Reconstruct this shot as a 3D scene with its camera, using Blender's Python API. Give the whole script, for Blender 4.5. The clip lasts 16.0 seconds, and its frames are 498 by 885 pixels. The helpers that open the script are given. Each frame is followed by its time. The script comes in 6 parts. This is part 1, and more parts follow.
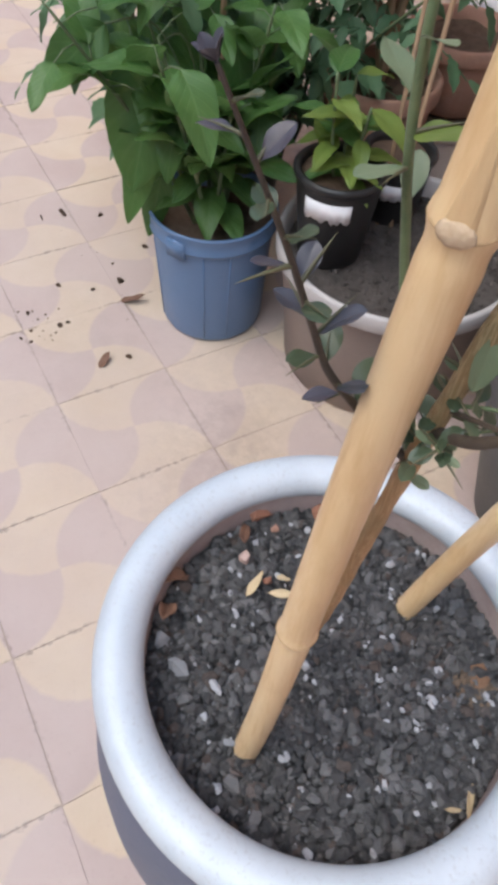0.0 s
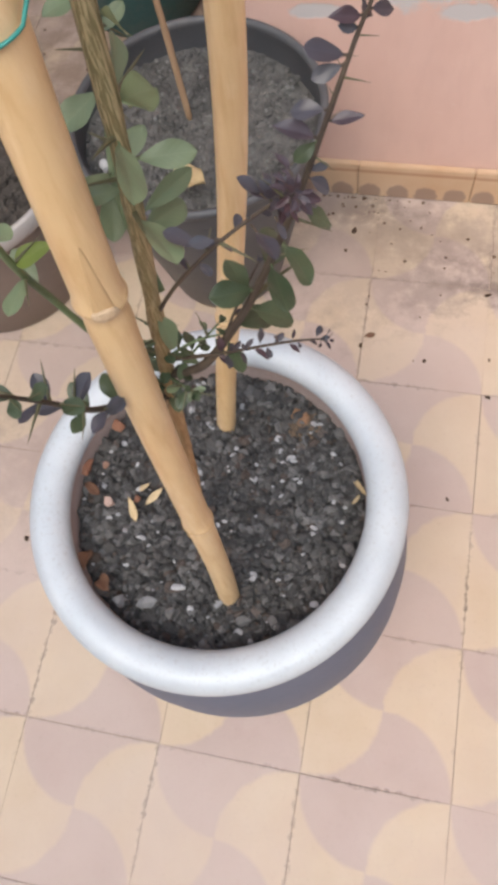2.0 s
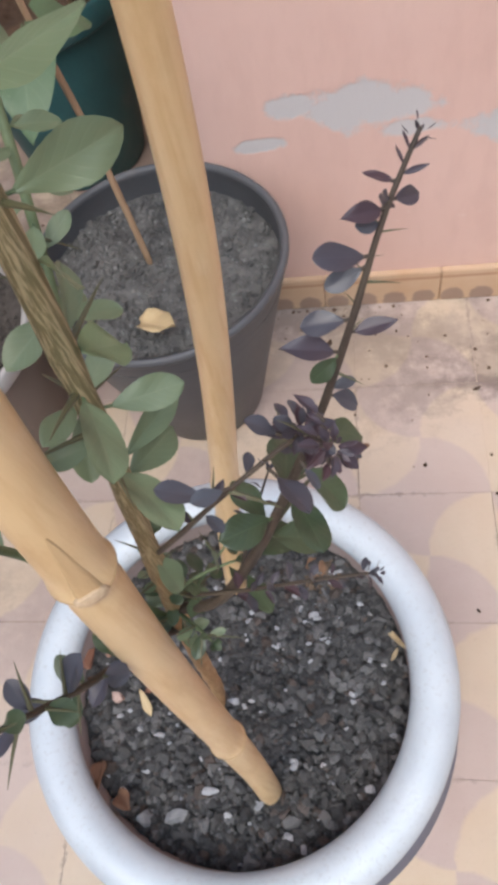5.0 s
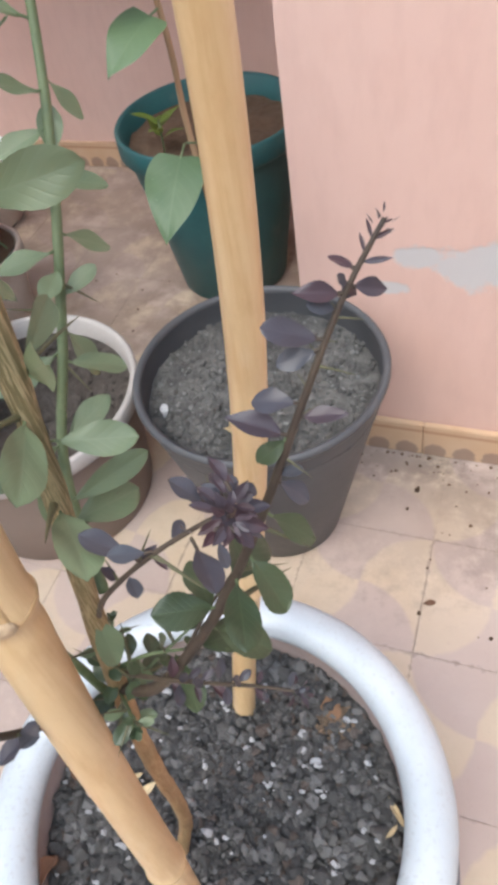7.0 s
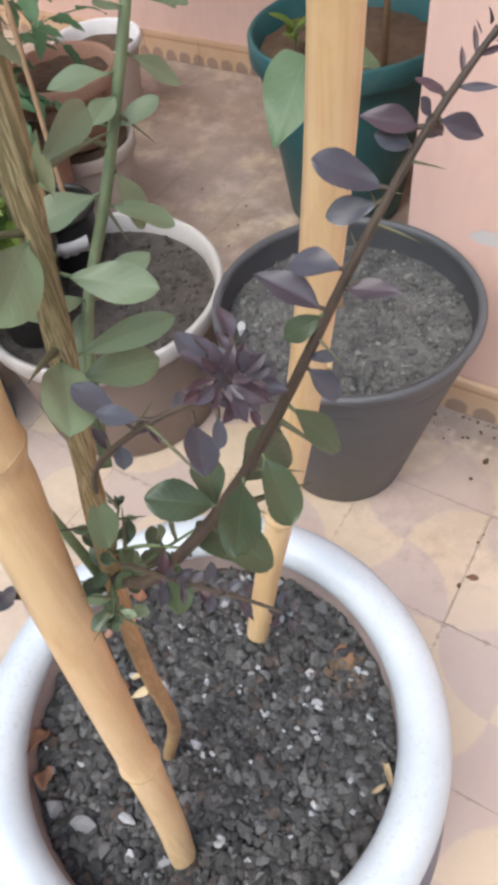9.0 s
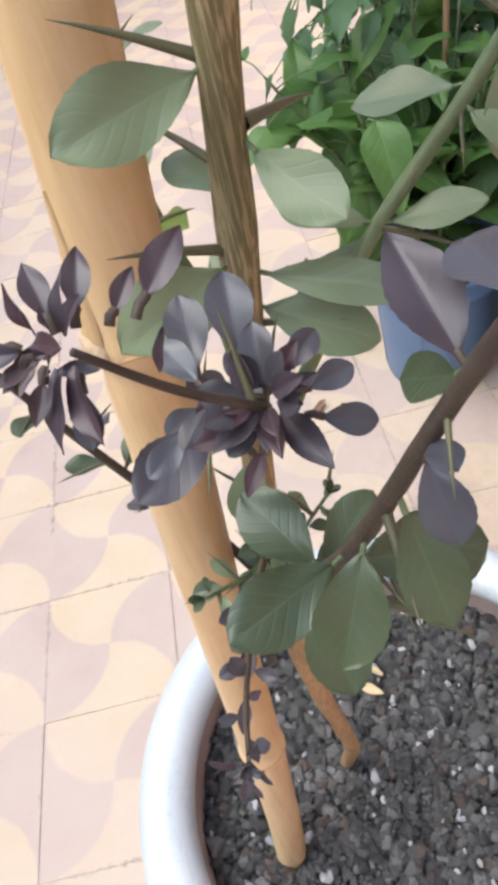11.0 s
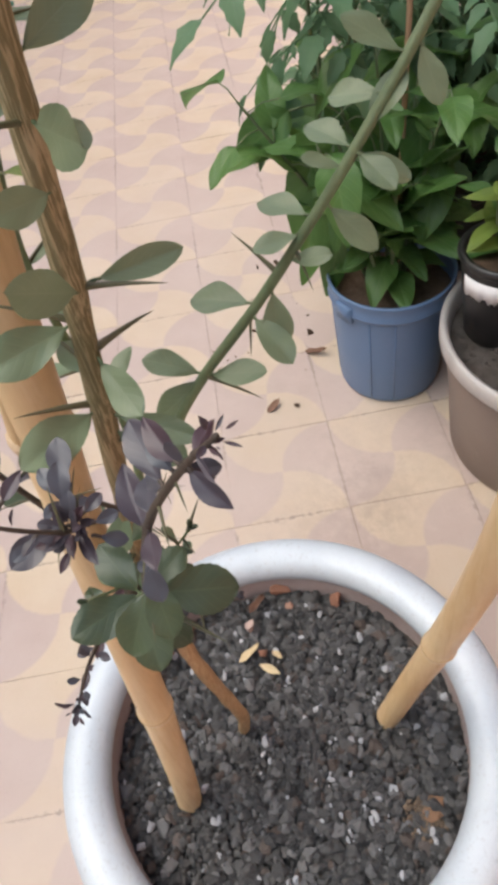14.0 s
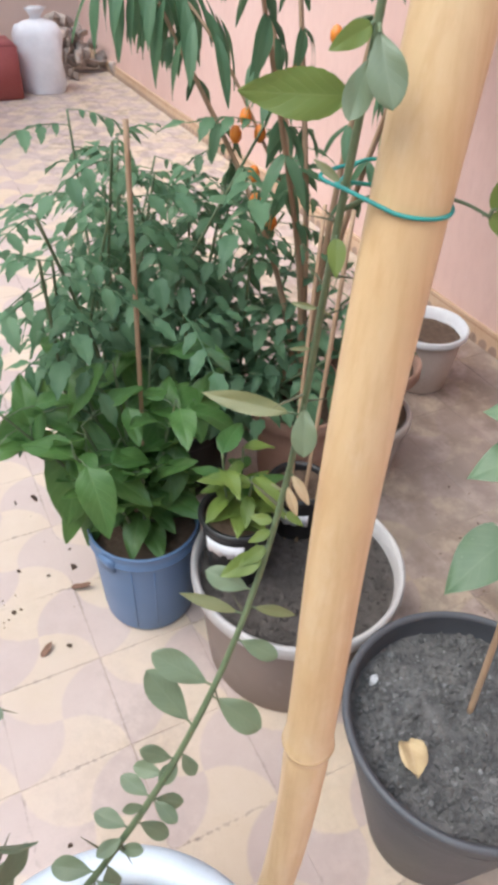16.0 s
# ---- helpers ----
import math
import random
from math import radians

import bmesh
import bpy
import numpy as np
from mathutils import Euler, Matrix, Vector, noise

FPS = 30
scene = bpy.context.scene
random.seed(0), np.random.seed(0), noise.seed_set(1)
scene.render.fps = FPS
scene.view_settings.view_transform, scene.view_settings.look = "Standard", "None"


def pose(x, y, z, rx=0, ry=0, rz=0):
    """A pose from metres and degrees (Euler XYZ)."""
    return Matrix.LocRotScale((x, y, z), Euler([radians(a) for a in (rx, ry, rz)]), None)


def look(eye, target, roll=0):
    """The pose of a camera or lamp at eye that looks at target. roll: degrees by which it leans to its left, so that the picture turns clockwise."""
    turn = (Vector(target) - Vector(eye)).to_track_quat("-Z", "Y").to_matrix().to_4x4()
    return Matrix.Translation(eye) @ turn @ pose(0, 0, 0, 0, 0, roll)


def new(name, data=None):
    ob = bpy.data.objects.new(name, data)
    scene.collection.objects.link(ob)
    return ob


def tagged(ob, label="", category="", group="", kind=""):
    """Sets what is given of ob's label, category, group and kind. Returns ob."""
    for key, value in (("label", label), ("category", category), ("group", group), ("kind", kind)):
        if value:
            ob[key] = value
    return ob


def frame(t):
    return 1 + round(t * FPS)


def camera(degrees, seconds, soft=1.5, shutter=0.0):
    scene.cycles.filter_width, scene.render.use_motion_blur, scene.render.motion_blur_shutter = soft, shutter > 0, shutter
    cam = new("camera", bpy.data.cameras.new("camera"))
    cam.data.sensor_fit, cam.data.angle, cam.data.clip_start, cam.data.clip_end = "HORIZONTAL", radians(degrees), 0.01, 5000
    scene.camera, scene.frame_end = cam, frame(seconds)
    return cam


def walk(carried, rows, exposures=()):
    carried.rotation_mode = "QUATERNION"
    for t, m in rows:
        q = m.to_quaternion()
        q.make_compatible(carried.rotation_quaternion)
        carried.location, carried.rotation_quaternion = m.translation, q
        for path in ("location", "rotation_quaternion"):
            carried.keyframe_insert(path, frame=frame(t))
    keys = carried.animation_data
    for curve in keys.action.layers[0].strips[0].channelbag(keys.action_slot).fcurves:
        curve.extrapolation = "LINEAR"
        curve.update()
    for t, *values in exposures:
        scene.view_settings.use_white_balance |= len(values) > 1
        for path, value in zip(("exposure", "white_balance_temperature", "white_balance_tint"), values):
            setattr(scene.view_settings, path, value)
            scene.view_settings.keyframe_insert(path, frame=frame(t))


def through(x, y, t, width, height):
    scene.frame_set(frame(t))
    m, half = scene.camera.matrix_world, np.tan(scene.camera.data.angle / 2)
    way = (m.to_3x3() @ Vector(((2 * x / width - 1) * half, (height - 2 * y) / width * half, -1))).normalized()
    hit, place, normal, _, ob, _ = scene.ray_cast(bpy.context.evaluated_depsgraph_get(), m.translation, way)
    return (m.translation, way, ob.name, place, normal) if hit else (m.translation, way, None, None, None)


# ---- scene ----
cam = camera(38.81, 16.0, soft=4.6)
PATH = [
    (0, (0.2271, 0.0786, 0.9477), (-0.2864, 0.3976, 0.1511), 4.79),
    (0.5, (0.2355, 0.0822, 0.9765), (-0.3190, 0.3980, 0.2065), 0.33),
    (1, (0.2588, 0.0874, 1.0237), (-0.0914, 0.4234, 0.1493), -9.39),
    (1.5, (0.2206, 0.0565, 1.0522), (0.0017, 0.4119, 0.1435), -12.80),
    (2, (0.2247, 0.0729, 1.0609), (0.0663, 0.4159, 0.1350), -15.44),
    (2.5, (0.2313, 0.0775, 1.1145), (0.0317, 0.4132, 0.1940), -21.32),
    (3, (0.2113, 0.0619, 1.1534), (0.0346, 0.4550, 0.2511), -25.89),
    (3.5, (0.1952, 0.0791, 1.1194), (0.0751, 0.4523, 0.1995), -27.66),
    (6, (0.2230, 0.1565, 1.0075), (0.0202, 0.7102, 0.1998), -10.37),
    (6.5, (0.2415, 0.1538, 1.0033), (-0.0182, 0.7282, 0.2271), -11.37),
    (7, (0.2396, 0.1412, 1.0101), (-0.0612, 0.7335, 0.2626), -11.76),
    (7.5, (0.2456, 0.1422, 1.0099), (-0.0474, 0.7365, 0.2609), -11.73),
    (8, (0.2337, 0.1424, 0.9993), (-0.0645, 0.7125, 0.2338), -12.35),
    (10.5, (0.2672, 0.2060, 0.9449), (-0.3494, 0.3499, 0.1709), -12.34),
    (11, (0.2423, 0.2272, 0.9300), (-0.4390, 0.1810, 0.1994), -17.71),
    (11.5, (0.2449, 0.2262, 0.9350), (-0.3971, 0.1417, 0.1729), -13.12),
    (12, (0.2578, 0.2358, 0.9561), (-0.3739, 0.0886, 0.1950), -15.92),
    (12.5, (0.2576, 0.2348, 0.9589), (-0.3681, 0.1216, 0.1871), -17.40),
    (13, (0.2536, 0.2385, 0.9604), (-0.3670, 0.1277, 0.1841), -16.82),
    (13.5, (0.2656, 0.2490, 0.9755), (-0.3567, 0.1736, 0.1963), -15.28),
    (14, (0.2821, 0.2722, 1.0043), (-0.3709, 0.2541, 0.2471), -11.99),
    (14.5, (0.2894, 0.2935, 1.0604), (-0.4277, 0.3550, 0.3662), -9.84),
    (15, (0.2624, 0.2902, 1.1248), (-0.4511, 0.5244, 0.4645), -1.51),
    (15.5, (0.2501, 0.2729, 1.2027), (-0.4256, 0.6044, 0.5443), -0.02),
    (16, (0.2589, 0.2766, 1.2546), (-0.4267, 0.6312, 0.6187), 2.19),
]
walk(cam, [(t, look(eye, target, roll)) for t, eye, target, roll in PATH],
     exposures=[(0.0, 0.52, 5900, 10), (1.0, 0.47, 6350, 10), (2.0, 0.47, 6450, 10), (3.0, 0.47, 6000, 10), (3.7, 0.47, 5900, 10), (6.0, 0.54, 6150, 8),
                (7.0, 0.80, 6050, 7), (8.2, 0.80, 6150, 7), (10.5, 0.98, 6050, 7), (11.5, 0.78, 6250, 8), (12.5, 0.42, 6500, 10), (14.0, 0.57, 6450, 9), (14.5, 0.38, 6450, 10),
                (15.0, 0.40, 6450, 10), (15.5, 0.75, 6100, 8), (16.0, 0.90, 5900, 7)])

# ---- light ----
world = bpy.data.worlds.new("sky")
scene.world = world
world.use_nodes = True
wn = world.node_tree.nodes
sky = wn.new("ShaderNodeTexSky")
sky.sky_type = "NISHITA"
sky.sun_disc = False
sky.sun_elevation = radians(58)
sky.sun_rotation = radians(200)
sky.air_density = 1.2
sky.dust_density = 4.0
sky.ozone_density = 0.6
wn["Background"].inputs["Strength"].default_value = 0.15
world.node_tree.links.new(sky.outputs[0], wn["Background"].inputs[0])

sun = bpy.data.lights.new("sun", "SUN")
sun.energy = 1.25
sun.angle = radians(50)
sun.color = (0.97, 1.0, 0.95)
sun_ob = new("sun", sun)
sun_ob.matrix_world = look((0.9, -2.2, 4.2), (0, 0.2, 0))


# ---- helpers of this scene ----
def thing(name, label, category, at=(0, 0, 0), group="", kind=""):
    ob = new(name)
    ob.empty_display_size = 0.02
    ob.location = at
    return tagged(ob, label, category, group, kind)


def mesh_of(name, bm, material, smooth=True):
    me = bpy.data.meshes.new(name)
    bm.normal_update()
    bm.to_mesh(me)
    bm.free()
    for m in material if isinstance(material, (list, tuple)) else [material]:
        me.materials.append(m)
    if smooth:
        for p in me.polygons:
            p.use_smooth = True
    return me


def part(name, bm, material, parent, label="", smooth=True):
    """One mesh object under a thing or a part; the bmesh is in the thing's own axes."""
    ob = new(name, mesh_of(name, bm, material, smooth))
    ob.parent = parent
    if label:
        ob["label"] = label
    return ob


def single(name, bm, material, label, category, kind="", group="", smooth=True, at=(0, 0, 0)):
    ob = new(name, mesh_of(name, bm, material, smooth))
    ob.location = at
    return tagged(ob, label, category, group, kind)


def piece(name, me, parent, m):
    ob = new(name, me)
    ob.parent = parent
    ob.matrix_basis = m
    return ob


# ---- materials ----
class Nodes:
    def __init__(self, name):
        self.m = bpy.data.materials.new(name)
        self.m.use_nodes = True
        self.t = self.m.node_tree
        self.b = self.t.nodes["Principled BSDF"]

    def link(self, a, b):
        self.t.links.new(a, b)

    def value(self, v):
        n = self.t.nodes.new("ShaderNodeValue")
        n.outputs[0].default_value = v
        return n.outputs[0]

    def math(self, op, a, b=None, c=None, clamp=False):
        n = self.t.nodes.new("ShaderNodeMath")
        n.operation = op
        n.use_clamp = clamp
        for i, v in enumerate((a, b, c)):
            if v is None:
                continue
            if isinstance(v, (int, float)):
                n.inputs[i].default_value = v
            else:
                self.link(v, n.inputs[i])
        return n.outputs[0]

    def mix(self, f, a, b):
        n = self.t.nodes.new("ShaderNodeMix")
        n.data_type = "RGBA"
        for sock, v in ((n.inputs[0], f), (n.inputs[6], a), (n.inputs[7], b)):
            if isinstance(v, (int, float)):
                sock.default_value = v
            elif isinstance(v, (tuple, list)):
                sock.default_value = (*v, 1) if len(v) == 3 else v
            else:
                self.link(v, sock)
        return n.outputs[2]

    def coords(self, which="Object"):
        return self.t.nodes.new("ShaderNodeTexCoord").outputs[which]

    def mapped(self, vec, scale=(1, 1, 1), loc=(0, 0, 0)):
        n = self.t.nodes.new("ShaderNodeMapping")
        n.inputs["Scale"].default_value = scale
        n.inputs["Location"].default_value = loc
        self.link(vec, n.inputs["Vector"])
        return n.outputs[0]

    def noise(self, vec, scale, detail=4, rough=0.55):
        n = self.t.nodes.new("ShaderNodeTexNoise")
        n.inputs["Scale"].default_value = scale
        n.inputs["Detail"].default_value = detail
        n.inputs["Roughness"].default_value = rough
        self.link(vec, n.inputs["Vector"])
        return n.outputs["Fac"]

    def ramp(self, f, lo, hi):
        n = self.t.nodes.new("ShaderNodeMapRange")
        n.inputs["From Min"].default_value = lo
        n.inputs["From Max"].default_value = hi
        self.link(f, n.inputs["Value"])
        return n.outputs[0]

    def blob(self, sep, axes, centre, half, warp, soft=0.5):
        """1 inside a ragged-edged patch on a plane, 0 outside it."""
        terms = [self.math("POWER", self.math("DIVIDE", self.math("SUBTRACT", sep.outputs[i], c), h), 2.0) for i, c, h in zip(axes, centre, half)]
        d = self.math("ADD", self.math("SQRT", self.math("ADD", *terms)), warp)
        return self.ramp(d, 1.0 + soft / 2, 1.0 - soft / 2)

    def bump(self, height, strength, distance=0.002):
        n = self.t.nodes.new("ShaderNodeBump")
        n.inputs["Strength"].default_value = strength
        n.inputs["Distance"].default_value = distance
        self.link(height, n.inputs["Height"])
        self.link(n.outputs[0], self.b.inputs["Normal"])

    def set(self, color=None, rough=None, metal=None, spec=None):
        for key, v in (("Base Color", color), ("Roughness", rough), ("Metallic", metal), ("Specular IOR Level", spec)):
            if v is None:
                continue
            if isinstance(v, (int, float)):
                self.b.inputs[key].default_value = v
            elif isinstance(v, (tuple, list)):
                self.b.inputs[key].default_value = (*v, 1)
            else:
                self.link(v, self.b.inputs[key])
        return self.m


def surface(name, a, b, scale=20, fine=120, rough=0.6, bump=0.3, metal=0.0, stretch=(1, 1, 1), world_space=False, dist=0.002,
            dirt=None, dirt_scale=6, dirt_lo=0.55, dirt_hi=0.75, spec=None):
    """Two tones mixed by a coarse and a fine noise, a fine relief, and stains of a third tone."""
    n = Nodes(name)
    vec = n.mapped(n.coords(), stretch)
    if world_space:
        vec = n.mapped(n.t.nodes.new("ShaderNodeNewGeometry").outputs["Position"], stretch)
    big, small = n.noise(vec, scale), n.noise(vec, fine, 6, 0.65)
    f = n.ramp(n.math("ADD", n.math("MULTIPLY", big, 0.6), n.math("MULTIPLY", small, 0.4)), 0.35, 0.65)
    col = n.mix(f, a, b)
    if dirt:
        col = n.mix(n.math("MULTIPLY", n.ramp(n.noise(vec, dirt_scale, 6, 0.7), dirt_lo, dirt_hi), 0.75), col, dirt)
    n.bump(small, bump, dist)
    return n.set(col, n.math("MULTIPLY_ADD", small, 0.25, rough - 0.12), metal, spec)


def leaf_material(name, a, b, under, rough=0.45, vein=0.25, through=0.25, relief=0.12):
    """A leaf: tone by object and by patches, side veins, a paler midrib, a little light coming through."""
    n = Nodes(name)
    uv = n.coords("UV")
    sep = n.t.nodes.new("ShaderNodeSeparateXYZ")
    n.link(uv, sep.inputs[0])
    across = n.math("ABSOLUTE", n.math("SUBTRACT", sep.outputs[0], 0.5))
    ribs = n.math("SINE", n.math("MULTIPLY", n.math("SUBTRACT", sep.outputs[1], n.math("MULTIPLY", across, 0.62)), 46.0))
    ribs = n.ramp(ribs, 0.5, 1.0)
    mid = n.ramp(across, 0.035, 0.0)
    geo = n.t.nodes.new("ShaderNodeNewGeometry")
    blotch = n.noise(n.mapped(geo.outputs["Position"]), 60, 4)
    rnd = n.t.nodes.new("ShaderNodeObjectInfo").outputs["Random"]
    isl = geo.outputs["Random Per Island"]
    f = n.math("ADD", n.math("MULTIPLY", blotch, 0.55), n.math("MULTIPLY", n.math("FRACT", n.math("ADD", rnd, isl)), 0.5))
    col = n.mix(n.ramp(f, 0.2, 0.8), a, b)
    col = n.mix(n.math("MULTIPLY", n.math("MAXIMUM", n.math("MULTIPLY", ribs, 0.3), mid), vein), col, under)
    fine = n.noise(n.mapped(geo.outputs["Position"]), 900, 3)
    h = n.math("ADD", n.math("MULTIPLY", n.math("MAXIMUM", ribs, mid), -1.0), n.math("MULTIPLY", fine, 0.25))
    n.bump(h, relief, 0.0008)
    specks = n.ramp(n.noise(n.mapped(geo.outputs["Position"]), 130, 2), 0.72, 0.76)
    col = n.mix(n.math("MULTIPLY", specks, 0.35), col, under)
    n.set(col, rough)
    tr = n.t.nodes.new("ShaderNodeBsdfTranslucent")
    n.link(n.mix(0.5, col, under), tr.inputs[0])
    mx = n.t.nodes.new("ShaderNodeMixShader")
    mx.inputs[0].default_value = through
    out = n.t.nodes["Material Output"]
    n.link(n.b.outputs[0], mx.inputs[1])
    n.link(tr.outputs[0], mx.inputs[2])
    n.link(mx.outputs[0], out.inputs[0])
    return n.m


def tile_material():
    """Old cement tile of 20 cm: four interlocking quarter discs in ochre and old rose, worn and stained."""
    n = Nodes("cement_tile")
    geo = n.t.nodes.new("ShaderNodeNewGeometry")
    wpos = geo.outputs["Position"]
    sep = n.t.nodes.new("ShaderNodeSeparateXYZ")
    n.link(n.coords(), sep.inputs[0])
    wob = n.math("MULTIPLY", n.math("SUBTRACT", n.noise(wpos, 55, 3), 0.5), 0.035)
    u = n.math("ADD", n.math("SUBTRACT", n.math("FRACT", n.math("MULTIPLY", n.math("ADD", sep.outputs[0], 10.1), 5.0)), 0.5), wob)
    v = n.math("SUBTRACT", n.math("SUBTRACT", n.math("FRACT", n.math("MULTIPLY", n.math("ADD", sep.outputs[1], 10.1), 5.0)), 0.5), wob)
    au, av = n.math("ABSOLUTE", u), n.math("ABSOLUTE", v)
    d1 = n.math("SQRT", n.math("ADD", n.math("POWER", au, 2.0), n.math("POWER", n.math("SUBTRACT", 0.5, av), 2.0)))
    d2 = n.math("SQRT", n.math("ADD", n.math("POWER", av, 2.0), n.math("POWER", n.math("SUBTRACT", 0.5, au), 2.0)))
    m1, m2 = n.ramp(d1, 0.515, 0.485), n.ramp(d2, 0.485, 0.515)
    pick = n.math("LESS_THAN", n.math("MULTIPLY", u, v), 0.0)
    rose = n.math("ADD", n.math("MULTIPLY", pick, m1), n.math("MULTIPLY", n.math("SUBTRACT", 1.0, pick), m2))
    rnd = n.t.nodes.new("ShaderNodeObjectInfo").outputs["Random"]
    worn = n.noise(wpos, 9, 5, 0.6)
    fine = n.noise(wpos, 160, 5, 0.7)
    ochre = n.mix(n.ramp(worn, 0.3, 0.7), (0.545, 0.425, 0.285), (0.61, 0.505, 0.375))
    old_rose = n.mix(n.ramp(worn, 0.3, 0.7), (0.405, 0.310, 0.288), (0.475, 0.385, 0.362))
    col = n.mix(n.math("MULTIPLY", rose, 0.88), ochre, old_rose)
    col = n.mix(n.math("MULTIPLY", rnd, 0.22), col, (0.54, 0.43, 0.37))
    col = n.mix(n.math("MULTIPLY", n.ramp(n.noise(wpos, 3.1, 6, 0.65), 0.5, 0.75), 0.5), col, (0.47, 0.38, 0.34))
    col = n.mix(n.math("MULTIPLY", n.ramp(fine, 0.58, 0.78), 0.35), col, (0.30, 0.22, 0.18))
    # grime that gathers along the foot of the walls
    wsep = n.t.nodes.new("ShaderNodeSeparateXYZ")
    n.link(wpos, wsep.inputs[0])
    foot = n.math("MULTIPLY", n.ramp(wsep.outputs[1], 0.78, 1.0), n.ramp(n.noise(wpos, 14, 6, 0.7), 0.42, 0.68))
    col = n.mix(n.math("MULTIPLY", foot, 0.7), col, (0.10, 0.075, 0.06))
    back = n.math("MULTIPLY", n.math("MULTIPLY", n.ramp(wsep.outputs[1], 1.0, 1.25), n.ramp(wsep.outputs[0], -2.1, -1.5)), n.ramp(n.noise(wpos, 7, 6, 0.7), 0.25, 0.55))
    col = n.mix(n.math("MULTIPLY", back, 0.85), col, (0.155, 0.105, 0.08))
    # ragged brown smears and broad darker patches at set places on the floor
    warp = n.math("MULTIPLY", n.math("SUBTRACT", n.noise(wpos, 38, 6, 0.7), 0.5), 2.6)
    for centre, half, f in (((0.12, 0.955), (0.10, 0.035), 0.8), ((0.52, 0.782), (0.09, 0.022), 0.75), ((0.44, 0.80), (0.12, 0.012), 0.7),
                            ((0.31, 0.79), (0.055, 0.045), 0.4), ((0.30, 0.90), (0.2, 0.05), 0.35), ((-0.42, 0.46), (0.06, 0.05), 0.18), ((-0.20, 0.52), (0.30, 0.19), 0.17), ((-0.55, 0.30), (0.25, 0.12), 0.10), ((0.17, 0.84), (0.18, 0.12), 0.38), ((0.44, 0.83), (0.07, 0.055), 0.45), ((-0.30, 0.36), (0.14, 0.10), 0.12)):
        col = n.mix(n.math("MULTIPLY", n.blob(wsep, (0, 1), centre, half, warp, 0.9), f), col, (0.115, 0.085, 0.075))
    # chipped, dirty edges
    rim = n.math("ADD", n.math("MAXIMUM", au, av), n.math("MULTIPLY", n.math("SUBTRACT", n.noise(wpos, 75, 5, 0.7), 0.5), 0.13))
    chips = n.math("MULTIPLY", n.ramp(rim, 0.486, 0.503), n.ramp(n.noise(wpos, 5.5, 4, 0.6), 0.44, 0.62))
    col = n.mix(n.math("MULTIPLY", chips, 0.8), col, (0.13, 0.095, 0.08))
    haze = n.noise(wpos, 1.7, 4, 0.6)
    col = n.mix(n.math("MULTIPLY", n.ramp(haze, 0.36, 0.66), 0.5), col, (0.545, 0.45, 0.395))
    n.bump(n.math("ADD", fine, n.math("MULTIPLY", worn, 0.6)), 0.25, 0.0015)
    return n.set(col, n.math("MULTIPLY_ADD", fine, 0.3, 0.42))


def wall_material():
    """Pink limewash, brushed, with flaked places that show an older grey-blue coat."""
    n = Nodes("pink_limewash")
    geo = n.t.nodes.new("ShaderNodeNewGeometry")
    wpos = geo.outputs["Position"]
    big, mid, fine = n.noise(wpos, 2.2, 5), n.noise(n.mapped(wpos, (3, 3, 1)), 14, 5), n.noise(wpos, 220, 4, 0.7)
    col = n.mix(n.ramp(big, 0.3, 0.7), (0.62, 0.42, 0.36), (0.69, 0.50, 0.44))
    col = n.mix(n.math("MULTIPLY", n.ramp(mid, 0.45, 0.7), 0.35), col, (0.57, 0.385, 0.335))
    sep = n.t.nodes.new("ShaderNodeSeparateXYZ")
    n.link(wpos, sep.inputs[0])
    warp = n.math("MULTIPLY", n.math("SUBTRACT", n.noise(wpos, 24, 6, 0.62), 0.5), 2.4)
    peel = n.value(0.0)
    for centre, half in (((0.215, 0.400), (0.060, 0.033)), ((0.27, 0.395), (0.06, 0.022)), ((0.295, 0.358), (0.04, 0.014)), ((0.43, 0.352), (0.055, 0.026)), ((0.53, 0.352), (0.06, 0.03)),
                         ((0.075, 0.352), (0.032, 0.010)), ((0.125, 0.408), (0.03, 0.016)), ((0.9, 0.9), (0.10, 0.06)), ((1.3, 0.4), (0.12, 0.05))):
        peel = n.math("MAXIMUM", peel, n.blob(sep, (0, 2), centre, half, warp, 0.35))
    scuff = n.math("MULTIPLY", n.ramp(n.math("ABSOLUTE", n.math("SUBTRACT", sep.outputs[2], 0.19)), 0.03, 0.0), n.ramp(n.noise(n.mapped(wpos, (1, 1, 4)), 30, 4, 0.7), 0.62, 0.70))
    col = n.mix(n.math("MULTIPLY", scuff, 0.5), col, (0.74, 0.66, 0.62))
    col = n.mix(n.math("MULTIPLY", peel, 0.82), col, (0.50, 0.525, 0.545))
    low = n.math("MULTIPLY", n.ramp(sep.outputs[2], 0.22, 0.06), n.ramp(n.noise(wpos, 11, 5), 0.4, 0.7))
    col = n.mix(n.math("MULTIPLY", low, 0.4), col, (0.72, 0.52, 0.44))
    n.bump(n.math("SUBTRACT", n.math("ADD", n.math("MULTIPLY", mid, 0.5), n.math("MULTIPLY", fine, 0.3)), n.math("MULTIPLY", peel, 0.6)), 0.35, 0.003)
    return n.set(col, 0.85)


